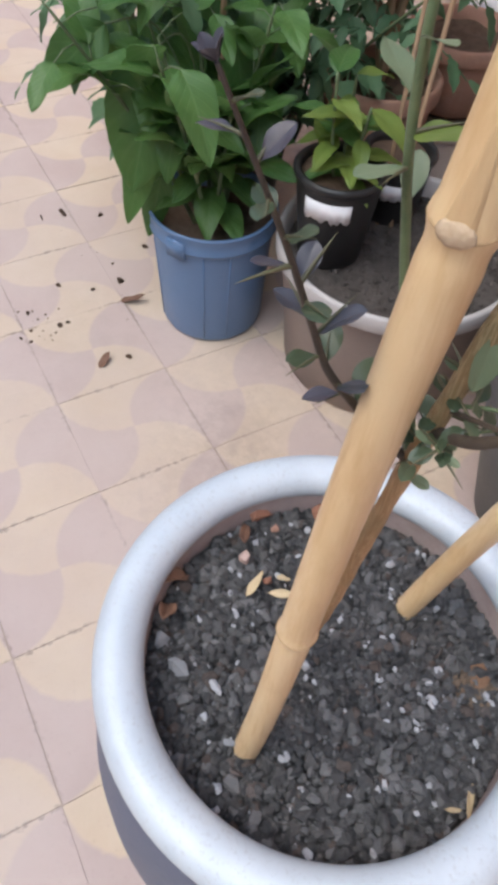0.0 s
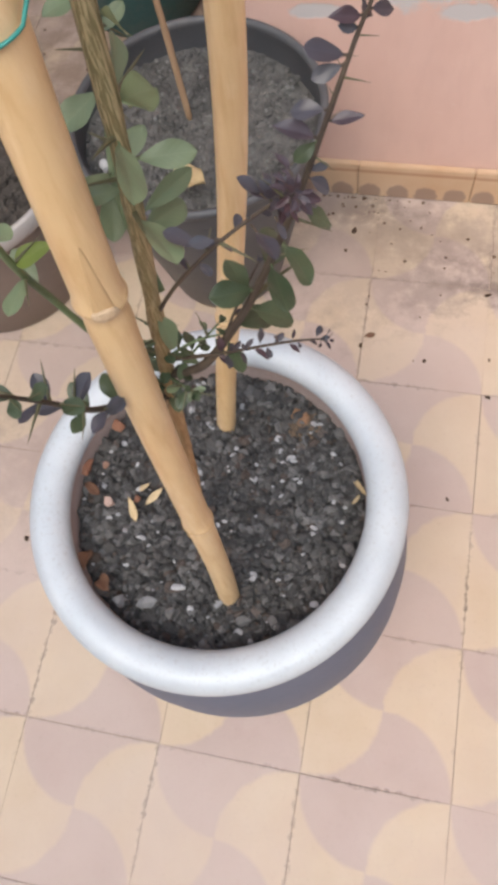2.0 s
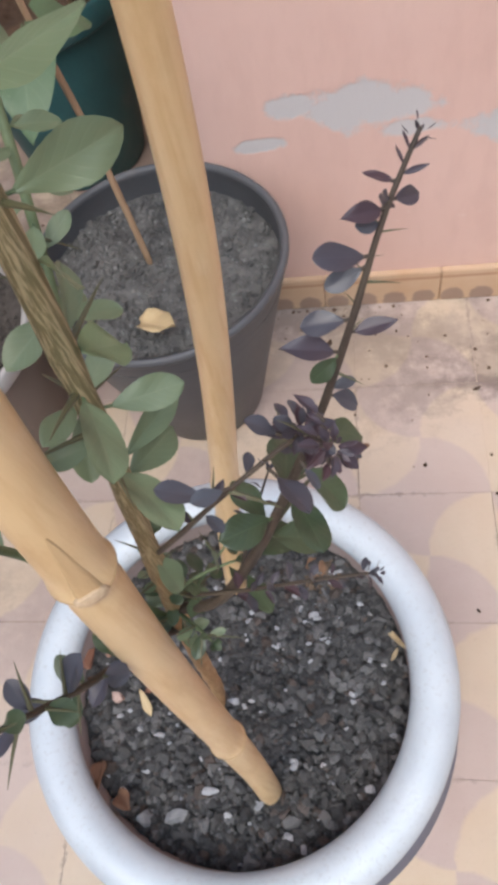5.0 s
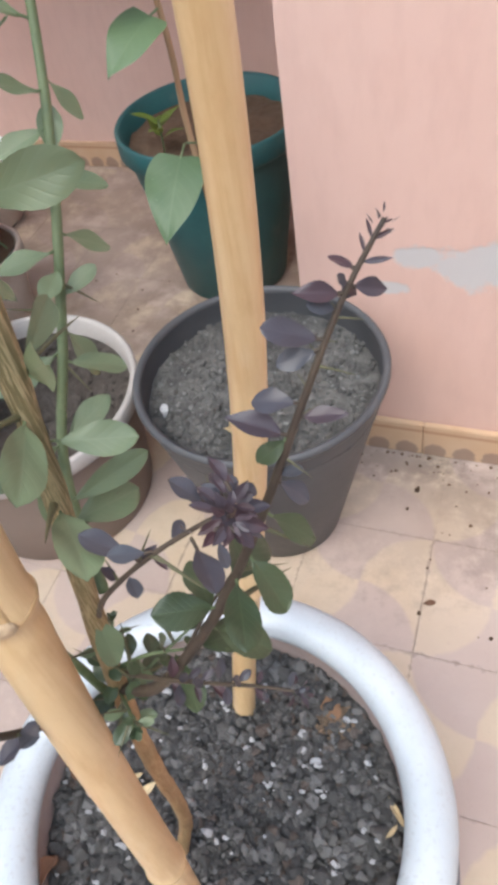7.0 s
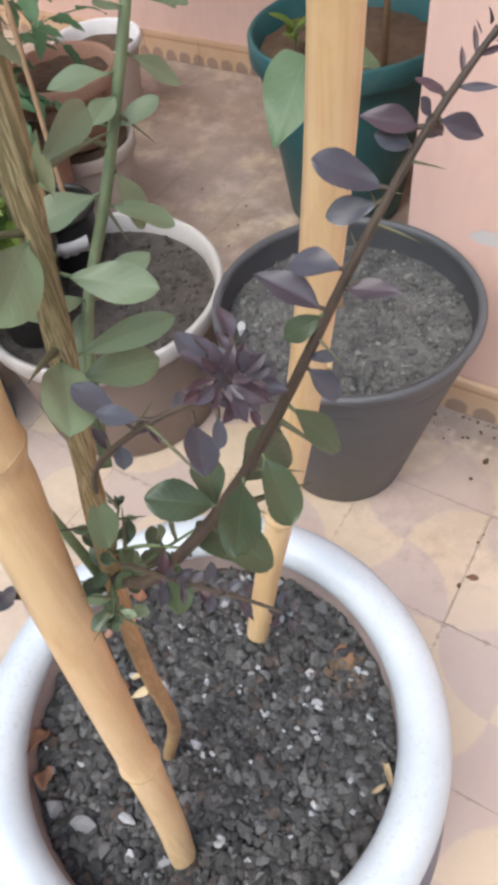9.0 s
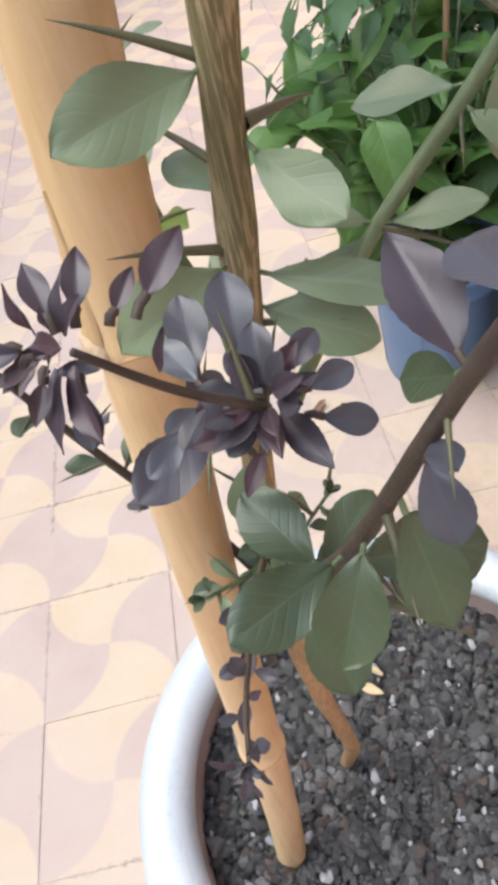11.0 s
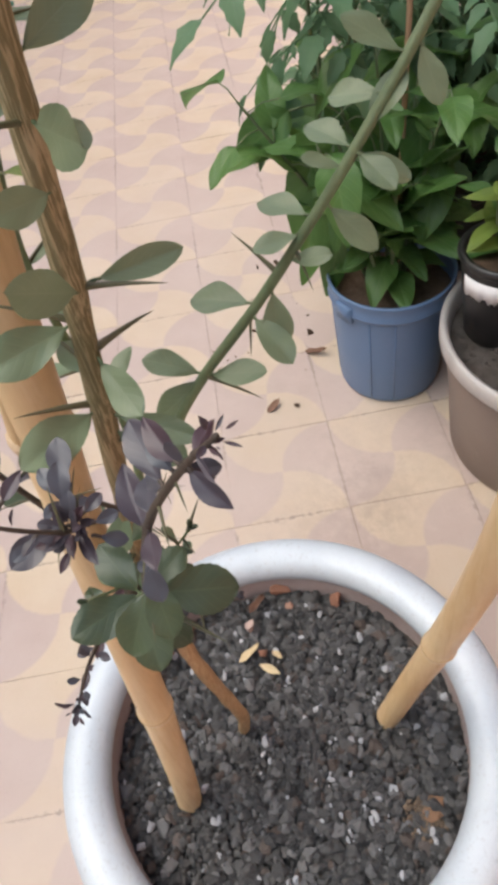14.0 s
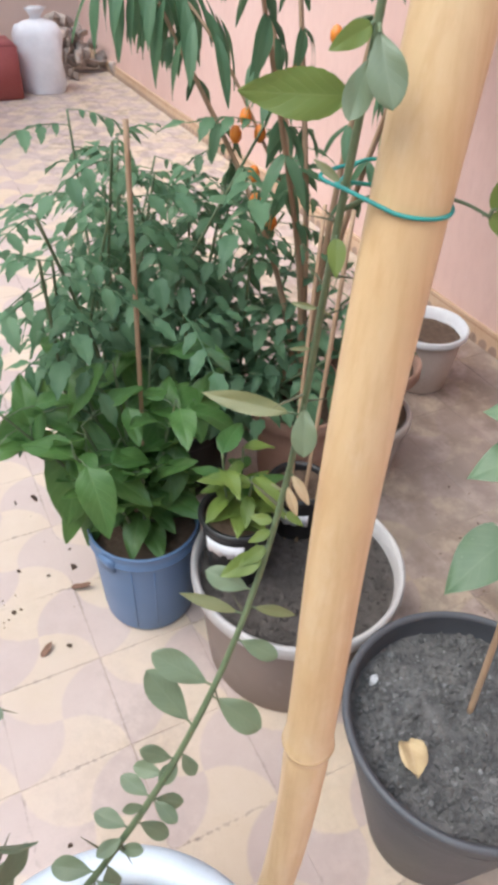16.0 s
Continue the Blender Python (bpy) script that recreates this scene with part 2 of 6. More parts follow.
def skirting_material():
    """Cement skirting tile: ochre with a row of brown scallops under a thin line."""
    n = Nodes("skirting_tile")
    wpos = n.t.nodes.new("ShaderNodeNewGeometry").outputs["Position"]
    sep = n.t.nodes.new("ShaderNodeSeparateXYZ")
    n.link(wpos, sep.inputs[0])
    u = n.math("SUBTRACT", n.math("FRACT", n.math("DIVIDE", sep.outputs[0], 0.05)), 0.5)
    v = n.math("DIVIDE", n.math("SUBTRACT", sep.outputs[2], 0.012), 0.05)
    d = n.math("SQRT", n.math("ADD", n.math("POWER", u, 2.0), n.math("POWER", v, 2.0)))
    wob = n.math("MULTIPLY", n.math("SUBTRACT", n.noise(wpos, 90, 4), 0.5), 0.25)
    dots = n.ramp(n.math("ADD", d, wob), 0.43, 0.36)
    line = n.ramp(n.math("ABSOLUTE", n.math("SUBTRACT", sep.outputs[2], 0.062)), 0.004, 0.002)
    worn = n.noise(wpos, 12, 5)
    col = n.mix(n.ramp(worn, 0.3, 0.7), (0.52, 0.35, 0.22), (0.58, 0.43, 0.30))
    col = n.mix(n.math("MULTIPLY", dots, 0.65), col, (0.21, 0.15, 0.14))
    col = n.mix(n.math("MULTIPLY", line, 0.5), col, (0.30, 0.13, 0.07))
    n.bump(n.noise(wpos, 200, 4), 0.2)
    return n.set(col, 0.6)


def bamboo_material():
    n = Nodes("bamboo_cane")
    pos = n.coords()
    streak = n.noise(n.mapped(pos, (1, 1, 0.04)), 260, 5, 0.6)
    big = n.noise(n.mapped(pos, (1, 1, 0.5)), 16, 4)
    col = n.mix(n.ramp(big, 0.3, 0.7), (0.60, 0.41, 0.205), (0.69, 0.52, 0.30))
    col = n.mix(n.math("MULTIPLY", n.ramp(streak, 0.46, 0.72), 0.5), col, (0.50, 0.31, 0.14))
    stain = n.noise(n.mapped(pos, (1, 1, 0.35)), 55, 6, 0.7)
    col = n.mix(n.math("MULTIPLY", n.ramp(stain, 0.52, 0.72), 0.4), col, (0.46, 0.27, 0.12))
    col = n.mix(n.math("MULTIPLY", n.ramp(stain, 0.46, 0.32), 0.35), col, (0.74, 0.60, 0.40))
    spots = n.ramp(n.noise(n.mapped(pos, (1, 1, 0.45)), 95, 3), 0.74, 0.80)
    col = n.mix(n.math("MULTIPLY", spots, 0.5), col, (0.25, 0.12, 0.05))
    n.bump(streak, 0.2, 0.0006)
    return n.set(col, n.math("MULTIPLY_ADD", streak, 0.2, 0.32))


def bark_material():
    n = Nodes("striped_bark")
    pos = n.coords()
    st = n.noise(n.mapped(pos, (1, 1, 0.05)), 1250, 5, 0.6)
    big = n.noise(pos, 22, 3)
    sep = n.t.nodes.new("ShaderNodeSeparateXYZ")
    n.link(pos, sep.inputs[0])
    green = n.ramp(sep.outputs[2], 0.74, 0.86)
    base = n.mix(green, (0.40, 0.25, 0.12), (0.185, 0.155, 0.075))
    pale = n.mix(green, (0.50, 0.34, 0.18), (0.42, 0.345, 0.20))
    col = n.mix(n.ramp(st, 0.46, 0.58), base, pale)
    col = n.mix(n.math("MULTIPLY", n.ramp(big, 0.45, 0.65), 0.4), col, (0.10, 0.11, 0.04))
    n.bump(st, 1.0, 0.0012)
    return n.set(col, 0.75)


def gravel_material():
    """Crushed dark grit: each grain its own grey, some brown, a few pale."""
    n = Nodes("dark_grit")
    geo = n.t.nodes.new("ShaderNodeNewGeometry")
    rnd = n.math("FRACT", n.math("ADD", geo.outputs["Random Per Island"], n.t.nodes.new("ShaderNodeObjectInfo").outputs["Random"]))
    fine = n.noise(geo.outputs["Position"], 700, 4, 0.7)
    col = n.mix(rnd, (0.026, 0.026, 0.028), (0.105, 0.102, 0.100))
    col = n.mix(n.math("MULTIPLY", n.math("GREATER_THAN", n.math("FRACT", n.math("MULTIPLY", rnd, 7.31)), 0.80), 0.7), col, (0.21, 0.208, 0.21))
    col = n.mix(n.math("MULTIPLY", n.math("GREATER_THAN", n.math("FRACT", n.math("MULTIPLY", rnd, 13.7)), 0.93), 0.6), col, (0.10, 0.06, 0.04))
    col = n.mix(n.math("MULTIPLY", fine, 0.30), col, (0.13, 0.127, 0.127))
    mid = n.noise(geo.outputs["Position"], 170, 5, 0.7)
    col = n.mix(n.math("MULTIPLY", n.ramp(mid, 0.52, 0.70), 0.45), col, (0.15, 0.142, 0.136))
    glint = n.ramp(n.noise(geo.outputs["Position"], 420, 3, 0.6), 0.70, 0.74)
    col = n.mix(n.math("MULTIPLY", glint, 0.5), col, (0.38, 0.38, 0.39))
    n.bump(n.math("ADD", fine, n.math("MULTIPLY", mid, 1.2)), 1.0, 0.0018)
    return n.set(col, 0.8)


def metal_rim_material():
    n = Nodes("silver_paint")
    pos = n.coords()
    big, fine = n.noise(pos, 14, 5), n.noise(pos, 340, 5, 0.75)
    pit = n.ramp(n.noise(n.mapped(pos, (1, 1, 1)), 290, 5, 0.7), 0.55, 0.63)
    patch = n.ramp(n.noise(pos, 9, 3), 0.32, 0.56)
    col = n.mix(n.ramp(big, 0.3, 0.7), (0.47, 0.525, 0.575), (0.58, 0.635, 0.68))
    col = n.mix(n.math("MULTIPLY", n.math("MULTIPLY", pit, patch), 0.35), col, (0.36, 0.37, 0.38))
    n.bump(n.math("SUBTRACT", n.math("MULTIPLY", fine, 0.25), n.math("MULTIPLY", pit, patch)), 0.28, 0.0012)
    return n.set(col, n.math("MULTIPLY_ADD", big, 0.2, 0.38), 0.12)


M_TILE, M_WALL, M_SKIRT, M_CANE, M_BARK, M_GRIT, M_RIM = (tile_material(), wall_material(), skirting_material(), bamboo_material(),
                                                         bark_material(), gravel_material(), metal_rim_material())
# dusty grit, its grey lifted partway by haze put into the colour
M_DUSTY_HAZED = surface("dusty_hazed_grit", (0.060, 0.059, 0.058), (0.145, 0.142, 0.137), 45, 320, 0.9, 0.8, dist=0.004, dirt=(0.21, 0.20, 0.19), dirt_scale=22, dirt_lo=0.5)
M_JOINT = surface("old_grout", (0.21, 0.155, 0.125), (0.54, 0.44, 0.37), 3, 40, 0.9, 0.5)
M_PLASTER = surface("sand_render", (0.60, 0.48, 0.41), (0.68, 0.56, 0.49), 3, 120, 0.9, 0.4, world_space=True)
M_POT = surface("slate_blue_plastic", (0.088, 0.106, 0.168), (0.118, 0.138, 0.200), 9, 150, 0.5, 0.12, dirt=(0.16, 0.15, 0.15), dirt_lo=0.6)
M_POT_IN = surface("stained_inside", (0.30, 0.235, 0.22), (0.42, 0.35, 0.33), 16, 150, 0.75, 0.25, dirt=(0.16, 0.11, 0.09))
M_BLUE = surface("blue_plastic", (0.108, 0.19, 0.335), (0.135, 0.217, 0.37), 7, 160, 0.45, 0.1, dirt=(0.25, 0.27, 0.31), dirt_lo=0.62)
M_TAUPE = surface("taupe_plastic", (0.195, 0.15, 0.13), (0.235, 0.185, 0.16), 7, 150, 0.6, 0.15, dirt=(0.33, 0.27, 0.23), dirt_lo=0.6)
M_TAUPE_RIM = surface("pale_plastic_rim", (0.40, 0.375, 0.365), (0.48, 0.455, 0.44), 9, 150, 0.55, 0.12, dirt=(0.28, 0.23, 0.20))
M_CHARCOAL = surface("charcoal_plastic", (0.066, 0.069, 0.077), (0.092, 0.095, 0.103), 8, 150, 0.5, 0.15, dirt=(0.15, 0.14, 0.135), dirt_lo=0.6)
M_TEAL = surface("teal_plastic", (0.018, 0.085, 0.095), (0.03, 0.12, 0.13), 8, 150, 0.45, 0.12, dirt=(0.10, 0.14, 0.14))
M_BLACK = surface("black_plastic", (0.012, 0.012, 0.013), (0.025, 0.024, 0.024), 9, 150, 0.45, 0.12, dirt=(0.09, 0.07, 0.06), dirt_lo=0.58)
M_TERRA = surface("terracotta", (0.34, 0.185, 0.13), (0.43, 0.26, 0.19), 9, 150, 0.8, 0.3, dirt=(0.5, 0.38, 0.3))
M_CREAM = surface("whitewashed_clay", (0.52, 0.44, 0.385), (0.62, 0.55, 0.5), 9, 150, 0.8, 0.3, dirt=(0.33, 0.25, 0.2))
M_SOIL = surface("dark_compost", (0.05, 0.04, 0.034), (0.11, 0.095, 0.085), 60, 260, 0.9, 0.9, dist=0.006)
M_BROWN_SOIL = surface("brown_compost", (0.085, 0.05, 0.03), (0.16, 0.105, 0.07), 60, 260, 0.9, 0.9, dist=0.006)
M_PERLITE = surface("pale_stone", (0.30, 0.305, 0.32), (0.56, 0.565, 0.59), 90, 400, 0.6, 0.5)
M_BRICK = surface("brick_chip", (0.26, 0.11, 0.065), (0.36, 0.19, 0.125), 70, 300, 0.8, 0.5)
M_PINK = surface("pink_brick_chip", (0.42, 0.28, 0.23), (0.55, 0.42, 0.37), 70, 300, 0.8, 0.5)
M_RUST_GRIT = surface("rust_stained_grit", (0.10, 0.070, 0.048), (0.20, 0.145, 0.10), 250, 700, 0.9, 0.6)
M_RUST = surface("rusty_chip", (0.20, 0.10, 0.05), (0.30, 0.18, 0.11), 70, 300, 0.8, 0.6)
M_PALE_GREY = surface("pale_grey_stone", (0.20, 0.205, 0.215), (0.36, 0.365, 0.38), 90, 400, 0.65, 0.6)
M_GREY_GRIT = surface("grey_grit", (0.12, 0.12, 0.118), (0.24, 0.24, 0.235), 90, 400, 0.8, 0.5)
M_DRY = leaf_material("dry_leaf", (0.53, 0.40, 0.22), (0.63, 0.51, 0.32), (0.68, 0.57, 0.40), 0.6, 0.4, 0.15)
M_BROWN_LEAF = leaf_material("brown_leaf", (0.14, 0.07, 0.045), (0.24, 0.13, 0.08), (0.28, 0.18, 0.12), 0.7, 0.4, 0.1)
M_HEART = leaf_material("heart_leaf", (0.078, 0.132, 0.066), (0.118, 0.180, 0.092), (0.19, 0.26, 0.15), 0.5, 0.2, 0.10, 0.10)
M_LEAF = leaf_material("sage_leaf", (0.125, 0.17, 0.095), (0.185, 0.24, 0.14), (0.27, 0.31, 0.21), 0.42, 0.22, 0.18, 0.10)
M_DARK_LEAF = leaf_material("dark_leaf", (0.042, 0.062, 0.034), (0.074, 0.100, 0.052), (0.14, 0.19, 0.10), 0.34, 0.22, 0.12, 0.13)
M_PURPLE = leaf_material("purple_leaf", (0.062, 0.028, 0.034), (0.056, 0.050, 0.066), (0.10, 0.066, 0.078), 0.42, 0.22, 0.06, 0.06)
M_VIOLET = leaf_material("violet_leaf", (0.056, 0.046, 0.058), (0.068, 0.074, 0.092), (0.11, 0.095, 0.115), 0.36, 0.22, 0.06, 0.06)
M_YOUNG = leaf_material("young_leaf", (0.125, 0.195, 0.035), (0.20, 0.275, 0.06), (0.29, 0.35, 0.12), 0.45, 0.3, 0.4)
M_OLIVE = leaf_material("olive_leaf", (0.155, 0.175, 0.070), (0.225, 0.235, 0.105), (0.29, 0.30, 0.16), 0.45, 0.3, 0.3)
M_PEPPER = leaf_material("broad_green_leaf", (0.056, 0.140, 0.035), (0.108, 0.222, 0.054), (0.20, 0.33, 0.12), 0.42, 0.4, 0.38, 0.4)
M_TOMATO = leaf_material("grey_green_leaf", (0.080, 0.170, 0.082), (0.140, 0.255, 0.130), (0.20, 0.31, 0.18), 0.55, 0.25, 0.4, 0.2)
M_STEM_GREEN = surface("green_stem", (0.082, 0.122, 0.055), (0.16, 0.205, 0.105), 40, 300, 0.55, 0.3)
M_STEM_DARK = surface("dark_twig", (0.045, 0.032, 0.026), (0.085, 0.065, 0.045), 40, 300, 0.6, 0.3)
M_THORN = surface("thorn", (0.07, 0.085, 0.04), (0.13, 0.11, 0.06), 60, 300, 0.45, 0.2)
M_WOOD = surface("weathered_stick", (0.30, 0.19, 0.11), (0.42, 0.29, 0.18), 30, 200, 0.7, 0.4, stretch=(1, 1, 0.15))
M_SCAR = surface("cane_scar", (0.47, 0.31, 0.155), (0.58, 0.41, 0.22), 60, 300, 0.6, 0.4, stretch=(1, 1, 0.1))
M_TAUPE_KNOB = surface("pale_cane_knob", (0.50, 0.36, 0.22), (0.64, 0.50, 0.34), 150, 500, 0.8, 0.6)
M_TWINE = surface("jute_twine", (0.40, 0.285, 0.18), (0.54, 0.41, 0.275), 90, 500, 0.9, 0.8)
M_TIE = surface("green_plastic_tie", (0.02, 0.22, 0.19), (0.04, 0.30, 0.26), 60, 300, 0.4, 0.1)
M_TAG = surface("white_label", (0.72, 0.72, 0.74), (0.8, 0.8, 0.81), 40, 300, 0.6, 0.15)
M_ORANGE = surface("orange_fruit", (0.75, 0.18, 0.02), (0.85, 0.30, 0.04), 40, 200, 0.35, 0.1)
M_WHITE_BAG = surface("white_sack", (0.66, 0.66, 0.67), (0.78, 0.78, 0.79), 12, 90, 0.7, 0.5, dist=0.01)
M_RED = surface("dull_red_box", (0.30, 0.075, 0.075), (0.38, 0.12, 0.11), 8, 90, 0.7, 0.2)
M_RUBBLE = surface("grey_rubble", (0.26, 0.21, 0.18), (0.44, 0.37, 0.32), 9, 80, 0.9, 0.6)
M_STEEL = surface("black_painted_steel", (0.012, 0.012, 0.014), (0.03, 0.03, 0.033), 20, 150, 0.45, 0.1)


# ---- shapes ----
def lathe(bm, profile, steps=64, at=(0, 0), wobble=0.0, seed=0):
    """Turns a profile of (radius, height) about an upright axis."""
    rng = random.Random(seed)
    ph = [rng.uniform(0, 6.28) for _ in range(3)]
    rings = []
    for r, z in profile:
        ring = []
        for i in range(steps):
            a = 2 * math.pi * i / steps
            k = 1 + wobble * (math.sin(2 * a + ph[0]) + 0.5 * math.sin(3 * a + ph[1]))
            ring.append(bm.verts.new((at[0] + r * k * math.cos(a), at[1] + r * k * math.sin(a), z)))
        rings.append(ring)
    for a, b in zip(rings, rings[1:]):
        for i in range(steps):
            j = (i + 1) % steps
            bm.faces.new((a[i], a[j], b[j], b[i]))
    return rings


def cap(bm, ring):
    bm.faces.new(ring)


def disc_bed(bm, radius, z, rings=14, steps=56, lump=0.004, seed=0, at=(0, 0), dome=0.0):
    """An uneven bed of soil."""
    rows = []
    for k in range(1, rings + 1):
        r = radius * k / rings
        rows.append([bm.verts.new((at[0] + r * math.cos(2 * math.pi * i / steps), at[1] + r * math.sin(2 * math.pi * i / steps),
                                   z + dome * (1 - (k / rings) ** 2) + lump * noise.noise(Vector((r * math.cos(2 * math.pi * i / steps) * 22 + seed, r * math.sin(2 * math.pi * i / steps) * 22, seed)))))
                     for i in range(steps)])
    mid = bm.verts.new((at[0], at[1], z + dome))
    for i in range(steps):
        bm.faces.new((mid, rows[0][i], rows[0][(i + 1) % steps]))
    for a, b in zip(rows, rows[1:]):
        for i in range(steps):
            j = (i + 1) % steps
            bm.faces.new((a[i], b[i], b[j], a[j]))


def tube(bm, points, radii, sides=8, close=True, flat=0.0, seed=0):
    """A bent, tapering stem through the points; flat: unevenness of its section."""
    rng = random.Random(seed)
    pts = [Vector(p) for p in points]
    rings, up = [], None
    for i, p in enumerate(pts):
        d = (pts[min(i + 1, len(pts) - 1)] - pts[max(i - 1, 0)]).normalized()
        if up is None:
            up = d.orthogonal().normalized()
        up = (up - d * up.dot(d)).normalized()
        side = d.cross(up)
        r = radii[i] if isinstance(radii, (list, tuple)) else radii
        rings.append([bm.verts.new(p + (up * math.cos(a) + side * math.sin(a)) * r * (1 + flat * rng.uniform(-1, 1)))
                      for a in (2 * math.pi * k / sides for k in range(sides))])
    for a, b in zip(rings, rings[1:]):
        for k in range(sides):
            bm.faces.new((a[k], a[(k + 1) % sides], b[(k + 1) % sides], b[k]))
    if close:
        bm.faces.new(rings[0][::-1])
        bm.faces.new(rings[-1])
    return rings


def smooth_path(points, per=6):
    """A rounded way through a few points."""
    p = [Vector(q) for q in points]
    out = []
    for i in range(len(p) - 1):
        a, b, c, d = p[max(i - 1, 0)], p[i], p[i + 1], p[min(i + 2, len(p) - 1)]
        for k in range(per):
            t = k / per
            out.append(0.5 * ((2 * b) + (c - a) * t + (2 * a - 5 * b + 4 * c - d) * t * t + (3 * b - a - 3 * c + d) * t ** 3))
    out.append(p[-1])
    return out


def leaf_grid(bm, shape, length, width, rows=9, cols=4, fold=0.25, droop=0.3, wave=0.06, teeth=0.0, seed=0, m=None):
    """One leaf from its base at the origin along +y, its face up: shape gives the half-width along it."""
    rng = random.Random(seed)
    uvl = bm.loops.layers.uv.verify()
    ph = rng.uniform(0, 6)
    grid = []
    for i in range(rows + 1):
        t = i / rows
        half = width / 2 * shape(t)
        row = []
        for j in range(-cols, cols + 1):
            s = j / cols
            edge = 1 + (teeth * (1 if i % 2 else -1) if abs(j) == cols and 0 < i < rows else 0)
            x = half * s * edge
            y = length * t
            z = abs(x) * fold - droop * length * t * t + wave * width * math.sin(9 * t + ph + 2 * s) * abs(s)
            v = Vector((x, y, z))
            row.append((bm.verts.new(m @ v if m else v), (0.5 + 0.5 * s, t)))
        grid.append(row)
    for a, b in zip(grid, grid[1:]):
        for j in range(2 * cols):
            quad = (a[j], a[j + 1], b[j + 1], b[j])
            f = bm.faces.new([q[0] for q in quad])
            for loop, q in zip(f.loops, quad):
                loop[uvl].uv = q[1]


def ovate(t):
    return max(0.02, (math.sin(math.pi * min(1, t ** 0.8)) ** 0.75) * (1.08 - 0.25 * t))


def obovate(t):
    return max(0.03, (math.sin(math.pi * t ** 1.35) ** 0.62))


def heart(t):
    return max(0.02, (math.sin(math.pi * min(1.0, 0.10 + 0.9 * t) ** 0.62) ** 0.85) if t < 1 else 0.02)


def lance(t):
    return max(0.02, math.sin(math.pi * t ** 0.9) ** 0.9)


def aim(base, direction, normal, scale=1.0):
    """A pose whose +y runs along direction and whose +z leans to normal."""
    y = Vector(direction).normalized()
    z = Vector(normal)
    z = z - y * z.dot(y)
    if z.length < 1e-4:
        z = y.orthogonal()
    z.normalize()
    x = y.cross(z)
    m = Matrix((x, y, z)).transposed().to_4x4()
    return Matrix.Translation(base) @ m @ Matrix.Scale(scale, 4)


def grain_mesh(name, rng, size, material):
    """A crushed stone with broken faces."""
    bm = bmesh.new()
    pts = [Vector((rng.uniform(-1, 1), rng.uniform(-1, 1), rng.uniform(-0.8, 0.8))).normalized() * rng.uniform(0.85, 1.08) for _ in range(16)]
    for p in pts:
        bm.verts.new(p * size)
    bmesh.ops.convex_hull(bm, input=bm.verts)
    loose = [v for v in bm.verts if not v.link_faces]
    bmesh.ops.delete(bm, geom=loose, context="VERTS")
    return mesh_of(name, bm, material, smooth=False)


def grains_joined(name, protos, places, material, parent, label=""):
    """Many loose grains in one mesh of kind stuff."""
    verts, faces = [], []
    for me_v, me_f, m in ((*protos[i], m) for i, m in places):
        k = len(verts)
        verts.extend((m @ v)[:] for v in me_v)
        faces.extend(tuple(k + i for i in f) for f in me_f)
    me = bpy.data.meshes.new(name)
    me.from_pydata(verts, [], faces)
    me.materials.append(material)
    ob = new(name, me)
    ob.parent = parent
    tagged(ob, label, kind="stuff")
    return ob


def plain(me):
    return [v.co.copy() for v in me.vertices], [tuple(p.vertices) for p in me.polygons]


def box(bm, lo, hi, bevel=0.0):
    vs = [bm.verts.new((x, y, z)) for x in (lo[0], hi[0]) for y in (lo[1], hi[1]) for z in (lo[2], hi[2])]
    for q in ((0, 1, 3, 2), (4, 6, 7, 5), (0, 4, 5, 1), (2, 3, 7, 6), (0, 2, 6, 4), (1, 5, 7, 3)):
        bm.faces.new([vs[i] for i in q])
    if bevel:
        bmesh.ops.bevel(bm, geom=list(bm.edges), offset=bevel, segments=2, affect="EDGES")

# ---- setting ----
bm = bmesh.new()
box(bm, (-7.0, -2.8, -0.12), (3.2, 2.2, -0.0008))
FLOOR = single("floor", bm, M_JOINT, "old patterned cement tile floor of a patio", "floor", kind="structure", smooth=False)


def wall(name, lo, hi, material, label, rz=0.0):
    bm = bmesh.new()
    w = [(b - a) / 2 for a, b in zip(lo, hi)]
    box(bm, [-v for v in w], w)
    mid = [(a + b) / 2 for a, b in zip(lo, hi)]
    ob = single(name, bm, material, label, "wall", kind="structure", smooth=False)
    ob.matrix_basis = pose(*mid, 0, 0, rz)
    return ob


WALL_N = wall("wall_north", (-0.05, 0.99, -0.1), (3.2, 1.19, 2.7), M_WALL, "pink limewashed house wall with flaked grey patches")
wall("wall_return", (-0.05, 1.19, -0.1), (0.15, 1.93, 2.7), M_WALL, "pink limewashed side of a wall recess")
wall("wall_recess", (-6.9, 1.93, -0.1), (0.15, 2.13, 2.7), M_WALL, "pink limewashed back wall of a recess")
# slab added out of view, only to keep light off the recess
bm = bmesh.new()
box(bm, (-1.6, 0.995, 1.5), (-0.052, 1.93, 1.62))
single("ceiling", bm, M_PLASTER, "unseen slab added to shade the wall recess", "ceiling", kind="structure", smooth=False)
wall("wall_west", (-4.78, -1.32, -0.1), (-4.58, 0.86, 2.7), M_PLASTER, "sandy pink rendered wall", rz=25)
wall("wall_far", (-6.35, -1.4, -0.1), (-6.15, 1.93, 2.7), M_PLASTER, "sandy pink rendered wall at the end of the patio")
wall("wall_south", (-6.9, -2.7, -0.1), (3.2, -2.5, 2.7), M_PLASTER, "sandy rendered patio wall")
wall("wall_east", (3.0, -2.5, -0.1), (3.2, 0.99, 2.7), M_PLASTER, "sandy rendered patio wall")


